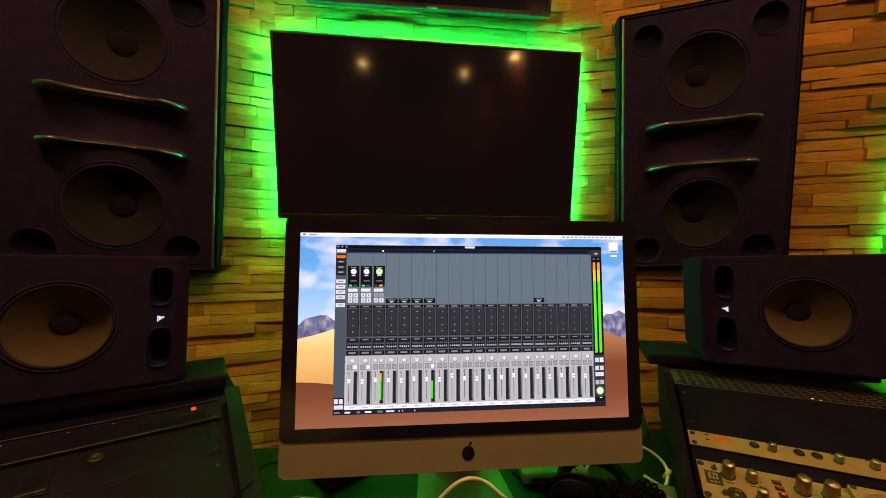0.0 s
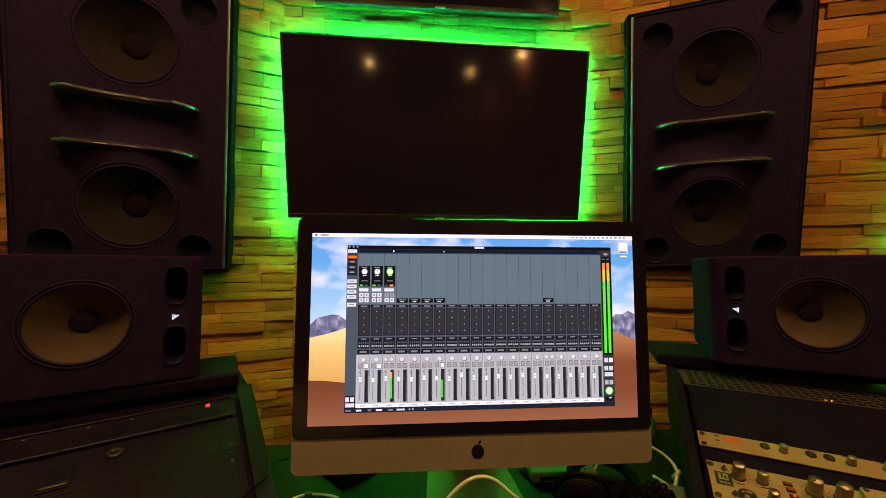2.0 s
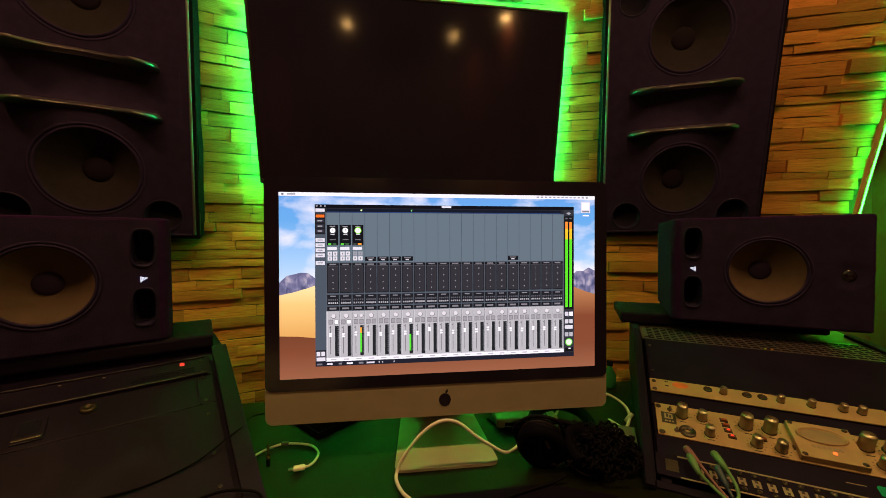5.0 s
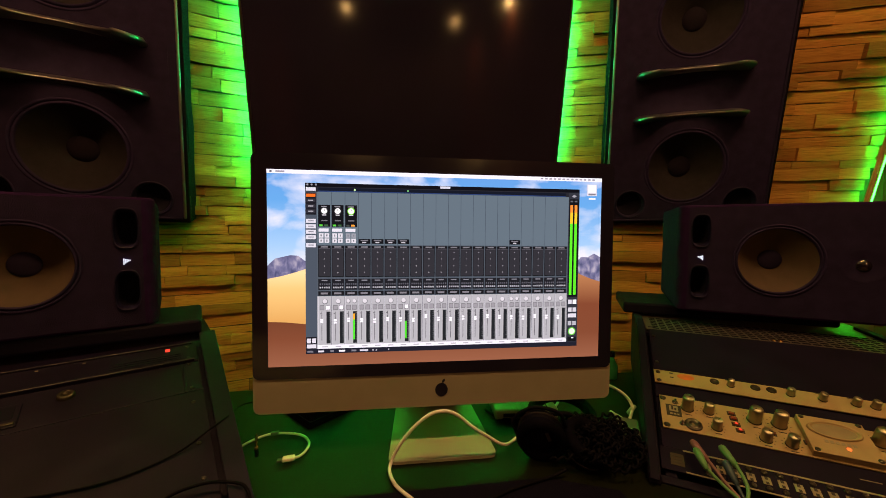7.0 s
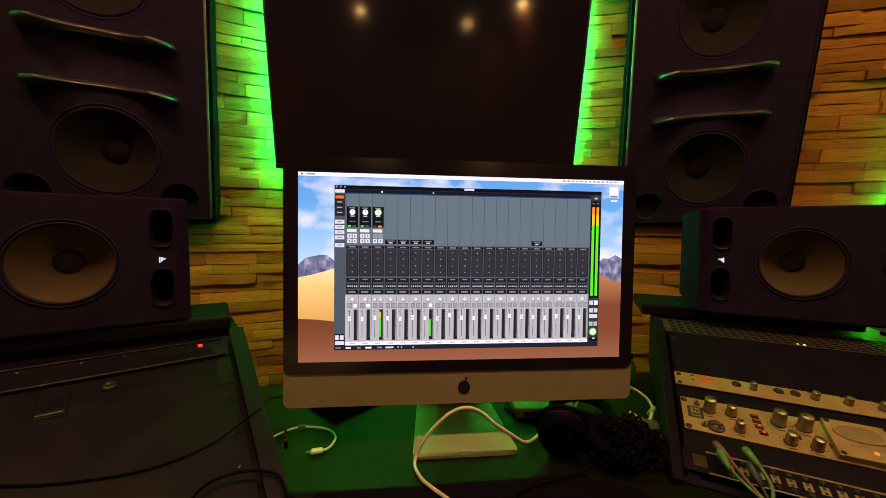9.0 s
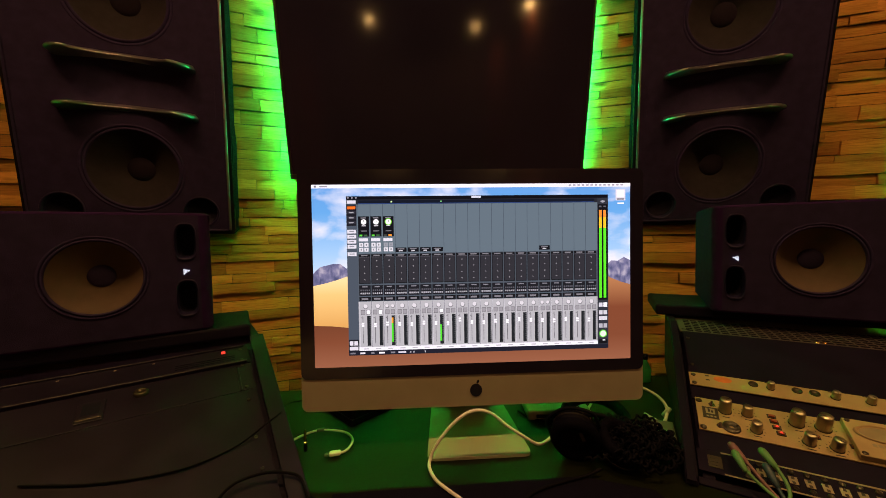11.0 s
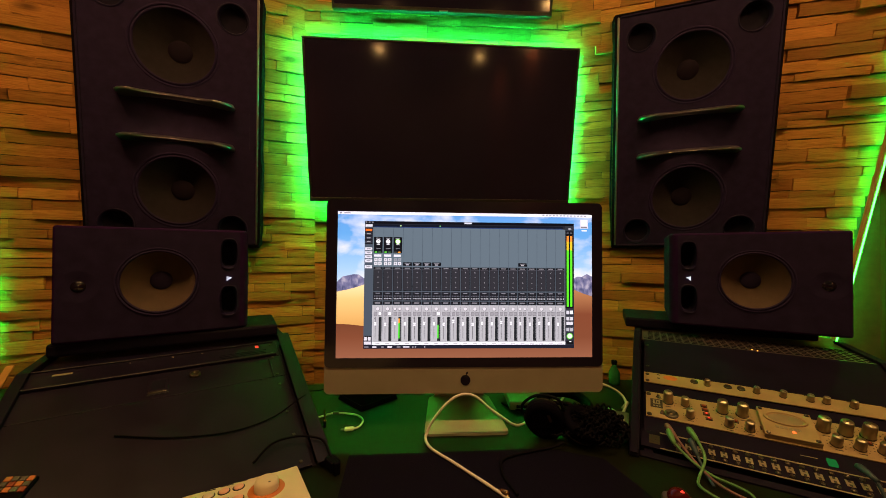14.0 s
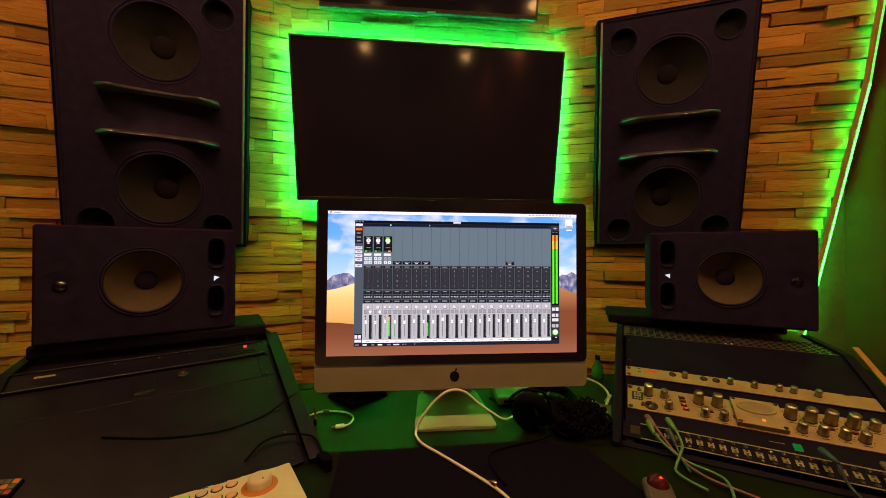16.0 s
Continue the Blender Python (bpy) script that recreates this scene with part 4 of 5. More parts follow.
part("power_light", box(0.0075, 0.0075, 0.002, 0.0005, (-0.054, 0.296, 0.004)), REDLED, unit, "glowing red power light", LEFT)
part("name_label", box(0.028, 0.006, 0.0008, 0.0002, (-0.395, 0.292, 0.0034)), INKPALE, unit, "", LEFT)
for k, u in enumerate((0.168, 0.223, 0.296)):
    part("indicator", box(0.004, 0.0022, 0.0012, 0.0003, (-u, 0.300, 0.0036)), INKPALE, unit, "", LEFT)
for k in range(3):
    part("vent_line", box(0.10, 0.0012, 0.0012, 0, (-0.085, 0.268 + k * 0.006, 0.0034)), HOLE, unit, "", LEFT)

lid = thing("lockable_rack_box", "black lockable rack box with a recessed latch and round lock", "box")
part("front_panel", box(0.449, 0.0785, 0.004, 0.0006, (-0.2328, 0.2092, 0.0005)), LEFTLITBLACK, lid, "", LEFT)
latch = part("latch_frame", box(0.034, 0.046, 0.003, 0.001, (-0.243, 0.203, 0.0035)), LEFTLITBLACK, lid, "", LEFT)
part("latch_recess", box(0.022, 0.026, 0.002, 0.0005, (-0.243, 0.208, 0.0045)), HOLE, latch)
part("latch_bar", box(0.030, 0.005, 0.004, 0.001, (-0.243, 0.185, 0.006)), SCREW, latch)
part("lock", lathe([(0.011, 0), (0.0105, 0.004), (0.009, 0.006), (0.004, 0.006), (0.0035, 0.004), (0, 0.004)], 24), KNOBDARK, lid, "round metal lock", LEFT @ pose(-0.182, 0.224, 0.0025), True)
part("end_bracket", box(0.004, 0.07, 0.004, 0.001, (-0.0335, 0.205, 0.003)), LEFTLITBLACK, lid, "", LEFT)
low_panel = thing("blank_panel", "large plain black panel at the foot of the sloped rack", "panel")
part("plate", box(0.449, 0.2600, 0.004, 0.0006, (-0.2328, 0.0390, 0.0003)), LEFTLITBLACK, low_panel, "", LEFT)
for v in (0.2975, 0.262):
    screw(unit, LEFT, -0.0235, v, 0.003, 0.0032, SCREW)
for v in (0.244, 0.178):
    screw(lid, LEFT, -0.0245, v, 0.0025, 0.0032, SCREW)
for v in (0.142, 0.052, -0.012, -0.078):
    screw(low_panel, LEFT, -0.0250, v, 0.0023, 0.0032, SCREW)

# ---- loose things on the desk ----
mat_bm = prism([(-0.245, 0.592), (0.155, 0.600), (0.255, 0.56), (0.285, 0.43), (0.285, 0.22), (-0.235, 0.22), (-0.238, 0.48)], 0.004, 0.0012, 0.7506)
tagged(part("desk_mat", mat_bm, MAT), "dark brown leatherette mat lying on the black desk", "mat")

# white charging cable in a bow, and a short adapter lead
wc = thing("charging_cable", "white charging cable rising in a bow before the computer", "cable")
part("lead", tube([(0.22, 0.80, 0.765), (0.17, 0.735, 0.757), (0.128, 0.690, 0.760), (0.102, 0.664, 0.773), (0.076, 0.655, 0.793), (0.046, 0.648, 0.8165), (0.018, 0.644, 0.842), (-0.006, 0.642, 0.851), (-0.030, 0.642, 0.845), (-0.056, 0.644, 0.823), (-0.078, 0.648, 0.793), (-0.090, 0.650, 0.768), (-0.0935, 0.638, 0.7575), (-0.084, 0.607, 0.7575),
                     (-0.068, 0.584, 0.758), (-0.047, 0.560, 0.758), (-0.024, 0.532, 0.758), (0.017, 0.481, 0.758), (0.040, 0.450, 0.758), (0.058, 0.412, 0.758), (0.075, 0.35, 0.758)], 0.0029, 10, 8), WHITECABLE, wc, "", None, True)
part("sleeve", lathe([(0.0, -0.010), (0.0042, -0.010), (0.0048, -0.004), (0.0048, 0.006), (0.0036, 0.010), (0, 0.010)], 16), GOLD, wc, "small brass sleeve", pose(0.036, 0.462, 0.760, 70, 0, 28), True)
sc = thing("adapter_lead", "short white adapter lead with bare plug lying on desk", "cable")
part("lead", tube([(-0.366, 0.712, 0.756), (-0.362, 0.742, 0.755), (-0.341, 0.766, 0.755), (-0.316, 0.775, 0.756), (-0.279, 0.771, 0.755), (-0.257, 0.759, 0.755), (-0.243, 0.736, 0.755), (-0.244, 0.713, 0.755), (-0.250, 0.698, 0.756), (-0.257, 0.693, 0.757)], 0.0022, 10, 8), WHITECABLE, sc, "", None, True)
part("plug", box(0.020, 0.011, 0.0065, 0.002, (0, 0, 0)), WHITECABLE, sc, "", pose(-0.266, 0.691, 0.7575, 0, 0, 10))
part("plug_tip", box(0.008, 0.0075, 0.003, 0.001, (0, 0, 0)), GREYPLASTIC, sc, "", pose(-0.280, 0.688, 0.7575, 0, 0, 10))
part("end_plug", box(0.008, 0.024, 0.006, 0.002, (0, 0, 0)), WHITECABLE, sc, "", pose(-0.363, 0.700, 0.756, 0, 0, 14))
part("end_tip", box(0.005, 0.012, 0.004, 0.001, (0, 0, 0)), WHITECABLE, sc, "", pose(-0.357, 0.684, 0.754, 0, 0, 20))
part("label_sleeve", box(0.014, 0.007, 0.006, 0.001, (0, 0, 0)), GREYPLASTIC, sc, "", pose(-0.316, 0.775, 0.7565, 0, 0, 5))

ja = thing("jack_adapter", "small gold and black headphone jack adapter standing on desk", "adapter", pose(-0.327, 0.715, 0.7505))
part("barrel", lathe([(0, 0), (0.0032, 0), (0.0034, 0.002), (0.0034, 0.012), (0.003, 0.014), (0, 0.014)], 18), PLASTIC, ja, "", None, True)
part("collar", lathe([(0, 0.0135), (0.0036, 0.0135), (0.0038, 0.0155), (0.003, 0.018), (0, 0.018)], 18), GOLD, ja, "", None, True)
part("shaft", lathe([(0, 0.018), (0.0026, 0.018), (0.0026, 0.026), (0.0021, 0.0265), (0.0021, 0.0275), (0.0026, 0.028), (0.0026, 0.0335), (0.0018, 0.035), (0.0022, 0.0375), (0.001, 0.040), (0, 0.0405)], 18), GOLD, ja, "", None, True)

wr = thing("mains_cable", "white mains cable curling beside the computer", "cable")
part("lead", tube([(0.30, 0.83, 0.82), (0.37, 0.815, 0.806), (0.400, 0.800, 0.798), (0.416, 0.780, 0.787), (0.417, 0.762, 0.775), (0.404, 0.745, 0.766), (0.390, 0.740, 0.757), (0.38, 0.78, 0.755)], 0.0031, 10, 8), WHITECABLE, wr, "", None, True)
part("boot", lathe([(0, -0.012), (0.004, -0.012), (0.0048, 0), (0.0036, 0.012), (0, 0.012)], 14), WHITECABLE, wr, "", pose(0.411, 0.754, 0.771, 25, 20, 0), True)
part("second_lead", tube([(0.285, 0.815, 0.785), (0.262, 0.79, 0.774), (0.235, 0.766, 0.766), (0.212, 0.746, 0.760), (0.195, 0.72, 0.756)], 0.0026, 10, 8), WHITECABLE, wr, "", None, True)

hub = thing("external_drive", "flat silver external drive on the desk behind the computer stand", "hard drive", pose(0.192, 0.826, 0.7505, 0, 0, -4))
part("case", box(0.135, 0.105, 0.022, 0.004, (0, 0, 0.013), 3), ALU, hub)
part("front_slot", box(0.10, 0.002, 0.008, 0.0005, (0, -0.052, 0.012)), HOLE, hub)
part("seam", box(0.002, 0.09, 0.0008, 0, (0.045, 0, 0.0242)), HOLE, hub)
cable("black_cable", "thin black cable lying over the external drive", [(0.255, 0.90, 0.780), (0.245, 0.84, 0.779), (0.235, 0.808, 0.765), (0.22, 0.79, 0.7545), (0.17, 0.77, 0.7545), (0.13, 0.785, 0.7545), (0.11, 0.82, 0.7545)], 0.0028, BLACKCABLE)

case = thing("small_case", "small dark leather case with brass loop behind the computer", "case", pose(-0.256, 0.784, 0.7505, 0, 0, 43))
body = box(0.122, 0.122, 0.060, 0.0, (0.061, 0.061, 0.030))
for v in body.verts:
    if v.co.z > 0.03:
        v.co.x, v.co.y = 0.061 + (v.co.x - 0.061) * 0.55 + 0.010, 0.061 + (v.co.y - 0.061) * 0.55 + 0.010
bmesh.ops.bevel(body, geom=body.edges[:], offset=0.005, segments=2, affect="EDGES", profile=0.5)
part("body", body, LEATHER, case)
part("seam", box(0.112, 0.112, 0.0015, 0.0, (0.0625, 0.0625, 0.012)), HOLE, case)
part("loop", tube([(0.030, 0.012, 0.040), (0.034, 0.002, 0.048), (0.048, 0.004, 0.056), (0.056, 0.022, 0.054)], 0.0016, 8, 6), GOLD, case, "thin brass loop", None, True)

bottle = thing("small_bottle", "small glass bottle behind the computer, green light painted into it", "bottle", pose(0.492, 0.955, 0.7505))
part("glass", lathe([(0, 0), (0.015, 0), (0.017, 0.004), (0.016, 0.036), (0.010, 0.048), (0.007, 0.055), (0.007, 0.062), (0, 0.062)], 24), GREENLITGLASS, bottle, "", None, True)
part("cap", lathe([(0.008, 0.060), (0.008, 0.072), (0, 0.073)], 20), PLASTIC, bottle, "", None, True)

cardm = thing("card_box", "small pale card box beside the headphone cable", "box", pose(0.362, 0.70, 0.7505, 0, 0, -30))
part("carton", box(0.045, 0.07, 0.018, 0.001, (0, 0, 0.009)), GREYPLASTIC, cardm)
part("print", box(0.03, 0.02, 0.0005, 0, (0, -0.015, 0.0183)), INKPALE, cardm)


# headphones with a coiled lead
hp = thing("headphones", "black closed headphones lying on the desk beside the computer stand", "headphones")


def ear_cup(at, axis, turn=0.0):
    """A drum with a padded ring, at its centre, the pad looking along axis."""
    m = Matrix.Translation(at) @ Vector(axis).normalized().to_track_quat("Z", "Y").to_matrix().to_4x4() @ pose(0, 0, 0, 0, 0, turn)
    cup = part("ear_cup", lathe([(0, -0.022), (0.020, -0.022), (0.031, -0.018), (0.0365, -0.010), (0.038, 0.004), (0.035, 0.007)], 36, 1.0, 1.12), PLASTIC, hp, "", m, True)
    part("cup_seam", lathe([(0.0372, -0.006), (0.0386, -0.005), (0.0390, -0.003), (0.0376, -0.002)], 36, 1.0, 1.12), PADTRIM, cup, "", None, True)
    part("ear_pad", lathe([(0.036, 0.005), (0.041, 0.009), (0.042, 0.016), (0.037, 0.024), (0.028, 0.024), (0.023, 0.017), (0.022, 0.009)], 36, 1.0, 1.12), LEATHER, cup, "", None, True)
    part("driver_cloth", lathe([(0.024, 0.010), (0, 0.011)], 24, 1.0, 1.12), FELT, cup, "", None, True)
    part("cup_label", box(0.006, 0.020, 0.001, 0.0003, (0.012, 0, 0.0115)), GREYPLASTIC, cup)
    part("yoke", tube([(0.043, 0, -0.004), (0.040, 0.030, -0.008), (0.0, 0.045, -0.012), (-0.040, 0.030, -0.008), (-0.043, 0, -0.004)], 0.0032, 8, 6), PLASTIC, cup, "", None, True)


ear_cup((0.168, 0.652, 0.797), (-0.28, -0.80, -0.30), 20)
ear_cup((0.240, 0.640, 0.776), (0.25, -0.35, 0.85), -60)
arc = [(0.190, 0.692, 0.786), (0.182, 0.734, 0.792), (0.208, 0.772, 0.796), (0.240, 0.790, 0.798), (0.276, 0.788, 0.797), (0.302, 0.764, 0.792), (0.306, 0.726, 0.785), (0.290, 0.692, 0.780)]
part("headband", tube(arc, 0.0075, 12, 6), PLASTIC, hp, "", None, True)
part("headband_pad", tube([(x * 0.98 + 0.005, y * 0.985 + 0.008, z - 0.006) for x, y, z in arc[1:-1]], 0.0105, 12, 6), LEATHER, hp, "padded headband", None, True)
part("band_slider", tube([(0.178, 0.682, 0.800), (0.206, 0.694, 0.806), (0.238, 0.694, 0.803), (0.256, 0.682, 0.795)], 0.005, 10, 6), PLASTIC, hp, "", None, True)
part("hinge", lathe([(0.005, -0.004), (0.005, 0.004), (0, 0.005)], 16), SCREW, hp, "small metal hinge", pose(0.222, 0.662, 0.804, 60, 0, 20), True)

coil = thing("coiled_lead", "heap of coiled black headphone lead on the desk", "cable")
rnd = random.Random(21)
for n in range(26):
    q = n / 25
    ang = n * 2.4
    cx, cy = 0.272 + 0.056 * math.cos(ang) * math.sqrt(q), 0.646 + 0.046 * math.sin(ang) * math.sqrt(q)
    cz = 0.764 + 0.022 * (1 - q) + 0.008 * (n % 3)
    rx, ry, turns, a0 = rnd.uniform(0.024, 0.040), rnd.uniform(0.020, 0.036), rnd.uniform(0.9, 1.5), rnd.uniform(0, 6.2)
    pts = []
    total = int(turns * 150)
    for k in range(total):
        a = a0 + 2 * math.pi * turns * k / total
        wob = 1 + 0.12 * math.sin(a * 2.3 + n)
        c = Vector((cx + rx * wob * math.cos(a), cy + ry * wob * math.sin(a), max(cz + 0.010 * math.sin(a * 1.7 + n), 0.7585)))
        out = Vector((math.cos(a), math.sin(a), 0))
        h = k * 0.62
        pts.append(c + 0.0034 * (math.cos(h) * out + math.sin(h) * Vector((0, 0, 1))))
    part("coil", tube(pts, 0.0021, 6, 1), BLACKCABLE, coil, "", None, True)
cable("headphone_lead", "straight black headphone lead lying across the mat", [(0.19, 0.600, 0.765), (0.165, 0.596, 0.758), (0.125, 0.586, 0.7575), (0.080, 0.572, 0.7575), (0.052, 0.553, 0.7575), (0.046, 0.51, 0.7575), (0.058, 0.46, 0.7575)], 0.0026, BLACKCABLE)

# black leads over the left rack
cable("black_cable", "thin black cable running from the computer over the sloped rack", [Vector((-0.30, 0.93, 0.80)), Vector((-0.372, 0.885, 0.775)), Vector((-0.398, 0.83, 0.79))] + on(LEFT, [(0.014, 0.074, 0.018), (-0.010, 0.060, 0.0165), (-0.057, 0.042, 0.006), (-0.127, 0.033, 0.0055), (-0.214, 0.053, 0.0055), (-0.295, 0.089, 0.0055)]), 0.0015, BLACKCABLE)
pc = thing("power_lead", "black power lead with an angled connector at the rack's foot", "cable")
part("lead", tube(on(LEFT, [(-0.100, -0.056, 0.010), (-0.067, -0.031, 0.016), (-0.028, -0.033, 0.020), (0.002, -0.048, 0.022), (0.018, -0.064, 0.020)]) + [Vector((-0.272, 0.562, 0.768))], 0.0022, 10, 8), BLACKCABLE, pc, "", None, True)
part("connector", box(0.030, 0.020, 0.018, 0.003, (0, 0, 0)), PLASTIC, pc, "", pose(-0.268, 0.556, 0.7605, 0, 0, -50))
part("pin", box(0.010, 0.012, 0.022, 0.002, (0, 0, 0)), PLASTIC, pc, "", pose(-0.256, 0.537, 0.7625, 0, 0, -50))

# cream controller at the foot of the left rack
K = pose(-0.310, 0.492, 0.7506, 0, 0, 23)
ctl = thing("controller", "cream plastic music controller with round buttons and large dial", "controller", K)
top = [(0.0, 0.0)] + [(-0.02 - 0.46 * k / 10, -0.004 - 0.045 * (k / 10) ** 1.4) for k in range(11)] + [(-0.48, -0.30), (0.028, -0.30), (0.022, -0.15)]
part("case", prism(top[::-1], 0.047, 0.004), CREAM, ctl)
part("case_base", prism([(x * 0.99 - 0.003, y * 0.99 - 0.002) for x, y in top][::-1], 0.012, 0.002, -0.0002), GREYPLASTIC, ctl)
KT = pose(0, 0, 0.0472)
dial = part("dial", lathe([(0.017, 0), (0.0168, 0.010), (0.0155, 0.014), (0.012, 0.0155), (0, 0.0152)], 36), CREAM, ctl, "large cream dial", KT @ pose(-0.046, -0.047, 0), True)
part("dial_ring", lathe([(0.0255, 0), (0.025, 0.0006), (0.0165, 0.0008)], 36), ORANGE, dial, "orange ring round the dial", None, True)
part("dial_dot", lathe([(0.0016, 0.0158), (0, 0.0158)], 10), INK, dial, "", pose(0.004, -0.010, 0))
for n, (x, y) in enumerate(((-0.084, -0.025), (-0.103, -0.027), (-0.122, -0.029), (-0.083, -0.053), (-0.102, -0.050), (-0.144, -0.031), (-0.121, -0.053), (-0.163, -0.040), (-0.140, -0.056))):
    material = (PINK, PINK, PADGREY, PINK, PINK, LIME, PADGREY, PADGREY, PINK)[n]
    b = part("round_button", lathe([(0.0068, 0), (0.0066, 0.0022), (0.005, 0.003), (0, 0.003)], 24), material, ctl, "", KT @ pose(x, y, 0), True)
    part("button_rim", lathe([(0.0084, 0), (0.0082, 0.0008), (0.0068, 0.001)], 24), KNOBDARK, b, "", None, True)
for x, y, w in ((-0.080, -0.011, 0.014), (-0.100, -0.013, 0.018), (-0.122, -0.015, 0.014)):
    part("printed_mark", box(w, 0.0018, 0.0003, 0, (x, y, 0.0002)), INK, ctl, "", KT)

pads = thing("pad_controller", "small black pad controller with coloured pads at desk's edge", "controller", LEFT @ pose(-0.372, 0.038, 0.0008, 0, 0, -19))
part("case", box(0.038, 0.050, 0.007, 0.0015, (-0.0175, -0.024, 0.0035)), PLASTIC, pads)
for r in range(3):
    for c in range(4):
        material = (ORANGE, GREYPLASTIC, AMBERDIM, ORANGE, GREYPLASTIC, GREYPLASTIC)[(r * 4 + c * 5) % 6]
        part("pad", box(0.0078, 0.0078, 0.003, 0.001, (-0.0045 - c * 0.0086, -0.0045 - r * 0.0086, 0.0085)), material, pads)

# red-topped hand device on the mat
dev = thing("handheld_recorder", "small grey handheld device with a red dome lying on mat", "device", pose(0.298, 0.412, 0.7548, 0, 0, -25))
part("body", merge(box(0.044, 0.10, 0.022, 0.009, (0, -0.03, 0.0115), 3)), GREYPLASTIC, dev)
part("dome", lathe([(0.016, 0), (0.016, 0.007), (0.0125, 0.014), (0.0068, 0.018), (0, 0.0192)], 28), REDDOME, dev, "red translucent dome", pose(0, 0.0, 0.018), True)
part("lamp", lathe([(0.003, 0), (0, 0.003)], 10), REDLED, dev, "", pose(0.003, -0.006, 0.0365))


# ---- the picture on the computer's screen ----
SW, SH = 0.6005, 0.338


def lin(r, g, b):
    return tuple(((c / 255 + 0.055) / 1.055) ** 2.4 if c > 10 else c / 255 / 12.92 for c in (r, g, b))


def picture(name, cols, kind="noise", scale=(6, 6, 6), strength=1.2):
    """A glowing picture colour that changes by noise or by height."""
    m = glow(name, (1, 1, 1), strength)
    nt = m.node_tree
    e = nt.nodes["Emission"]
    tc = nt.nodes.new("ShaderNodeTexCoord")
    ramp = nt.nodes.new("ShaderNodeValToRGB")
    els = ramp.color_ramp.elements
    els[0].position, els[0].color = cols[0][0], (*cols[0][1], 1)
    els[1].position, els[1].color = cols[-1][0], (*cols[-1][1], 1)
    for p, c in cols[1:-1]:
        els.new(p).color = (*c, 1)
    if kind == "noise":
        mp = nt.nodes.new("ShaderNodeMapping")
        mp.inputs["Scale"].default_value = scale
        n = nt.nodes.new("ShaderNodeTexNoise")
        n.inputs["Scale"].default_value, n.inputs["Detail"].default_value, n.inputs["Distortion"].default_value = 1, 7, 0.4
        nt.links.new(tc.outputs["Object"], mp.inputs["Vector"])
        nt.links.new(mp.outputs[0], n.inputs["Vector"])
        nt.links.new(n.outputs["Fac"], ramp.inputs[0])
    else:
        sep = nt.nodes.new("ShaderNodeSeparateXYZ")
        nt.links.new(tc.outputs["Object"], sep.inputs[0])
        mr = nt.nodes.new("ShaderNodeMapRange")
        mr.inputs["From Min"].default_value, mr.inputs["From Max"].default_value = 0, SH
        nt.links.new(sep.outputs["Z"], mr.inputs["Value"])
        nt.links.new(mr.outputs[0], ramp.inputs[0])
    nt.links.new(ramp.outputs[0], e.inputs[0])
    return m, ramp


sky, sky_ramp = picture("picture_sky", [(0.40, lin(212, 220, 236)), (0.62, lin(158, 194, 230)), (0.85, lin(98, 160, 218)), (1.0, lin(96, 152, 214))], "height")
nt = sky.node_tree
tc = nt.nodes.new("ShaderNodeTexCoord")
mp = nt.nodes.new("ShaderNodeMapping")
mp.inputs["Scale"].default_value = (8, 8, 15)
cn = nt.nodes.new("ShaderNodeTexNoise")
cn.inputs["Scale"].default_value, cn.inputs["Detail"].default_value, cn.inputs["Distortion"].default_value = 1.0, 9, 0.25
mr = nt.nodes.new("ShaderNodeMapRange")
mr.inputs["From Min"].default_value, mr.inputs["From Max"].default_value = 0.46, 0.62
mx = nt.nodes.new("ShaderNodeMix")
mx.data_type = "RGBA"
mx.inputs[7].default_value = (*lin(226, 224, 234), 1)
nt.links.new(tc.outputs["Object"], mp.inputs["Vector"])
nt.links.new(mp.outputs[0], cn.inputs["Vector"])
nt.links.new(cn.outputs["Fac"], mr.inputs["Value"])
nt.links.new(mr.outputs[0], mx.inputs["Factor"])
nt.links.new(sky_ramp.outputs[0], mx.inputs[6])
nt.links.new(mx.outputs[2], nt.nodes["Emission"].inputs[0])

mount, _ = picture("picture_mountain", [(0.36, lin(78, 80, 112)), (0.5, lin(116, 112, 144)), (0.64, lin(172, 162, 178))], "noise", (70, 70, 46))
dune, _ = picture("picture_dune", [(0.23, lin(218, 160, 88)), (0.40, lin(238, 192, 118)), (0.48, lin(248, 214, 152))], "height")
shade, _ = picture("picture_dune_shade", [(0.0, lin(146, 90, 64)), (0.14, lin(126, 70, 46)), (0.25, lin(112, 62, 40))], "height")
shade_right, _ = picture("picture_dune_far", [(0.0, lin(146, 90, 64)), (0.14, lin(126, 70, 46)), (0.30, lin(126, 68, 44)), (0.46, lin(178, 118, 76))], "height")

PALETTE = {}


def ink(r, g, b, k=1.25):
    key = (r, g, b)
    if key not in PALETTE:
        PALETTE[key] = glow("screen_tone", tuple(a * b for a, b in zip(lin(r, g, b), (1.04, 0.97, 1.04))), k)
    return PALETTE[key]


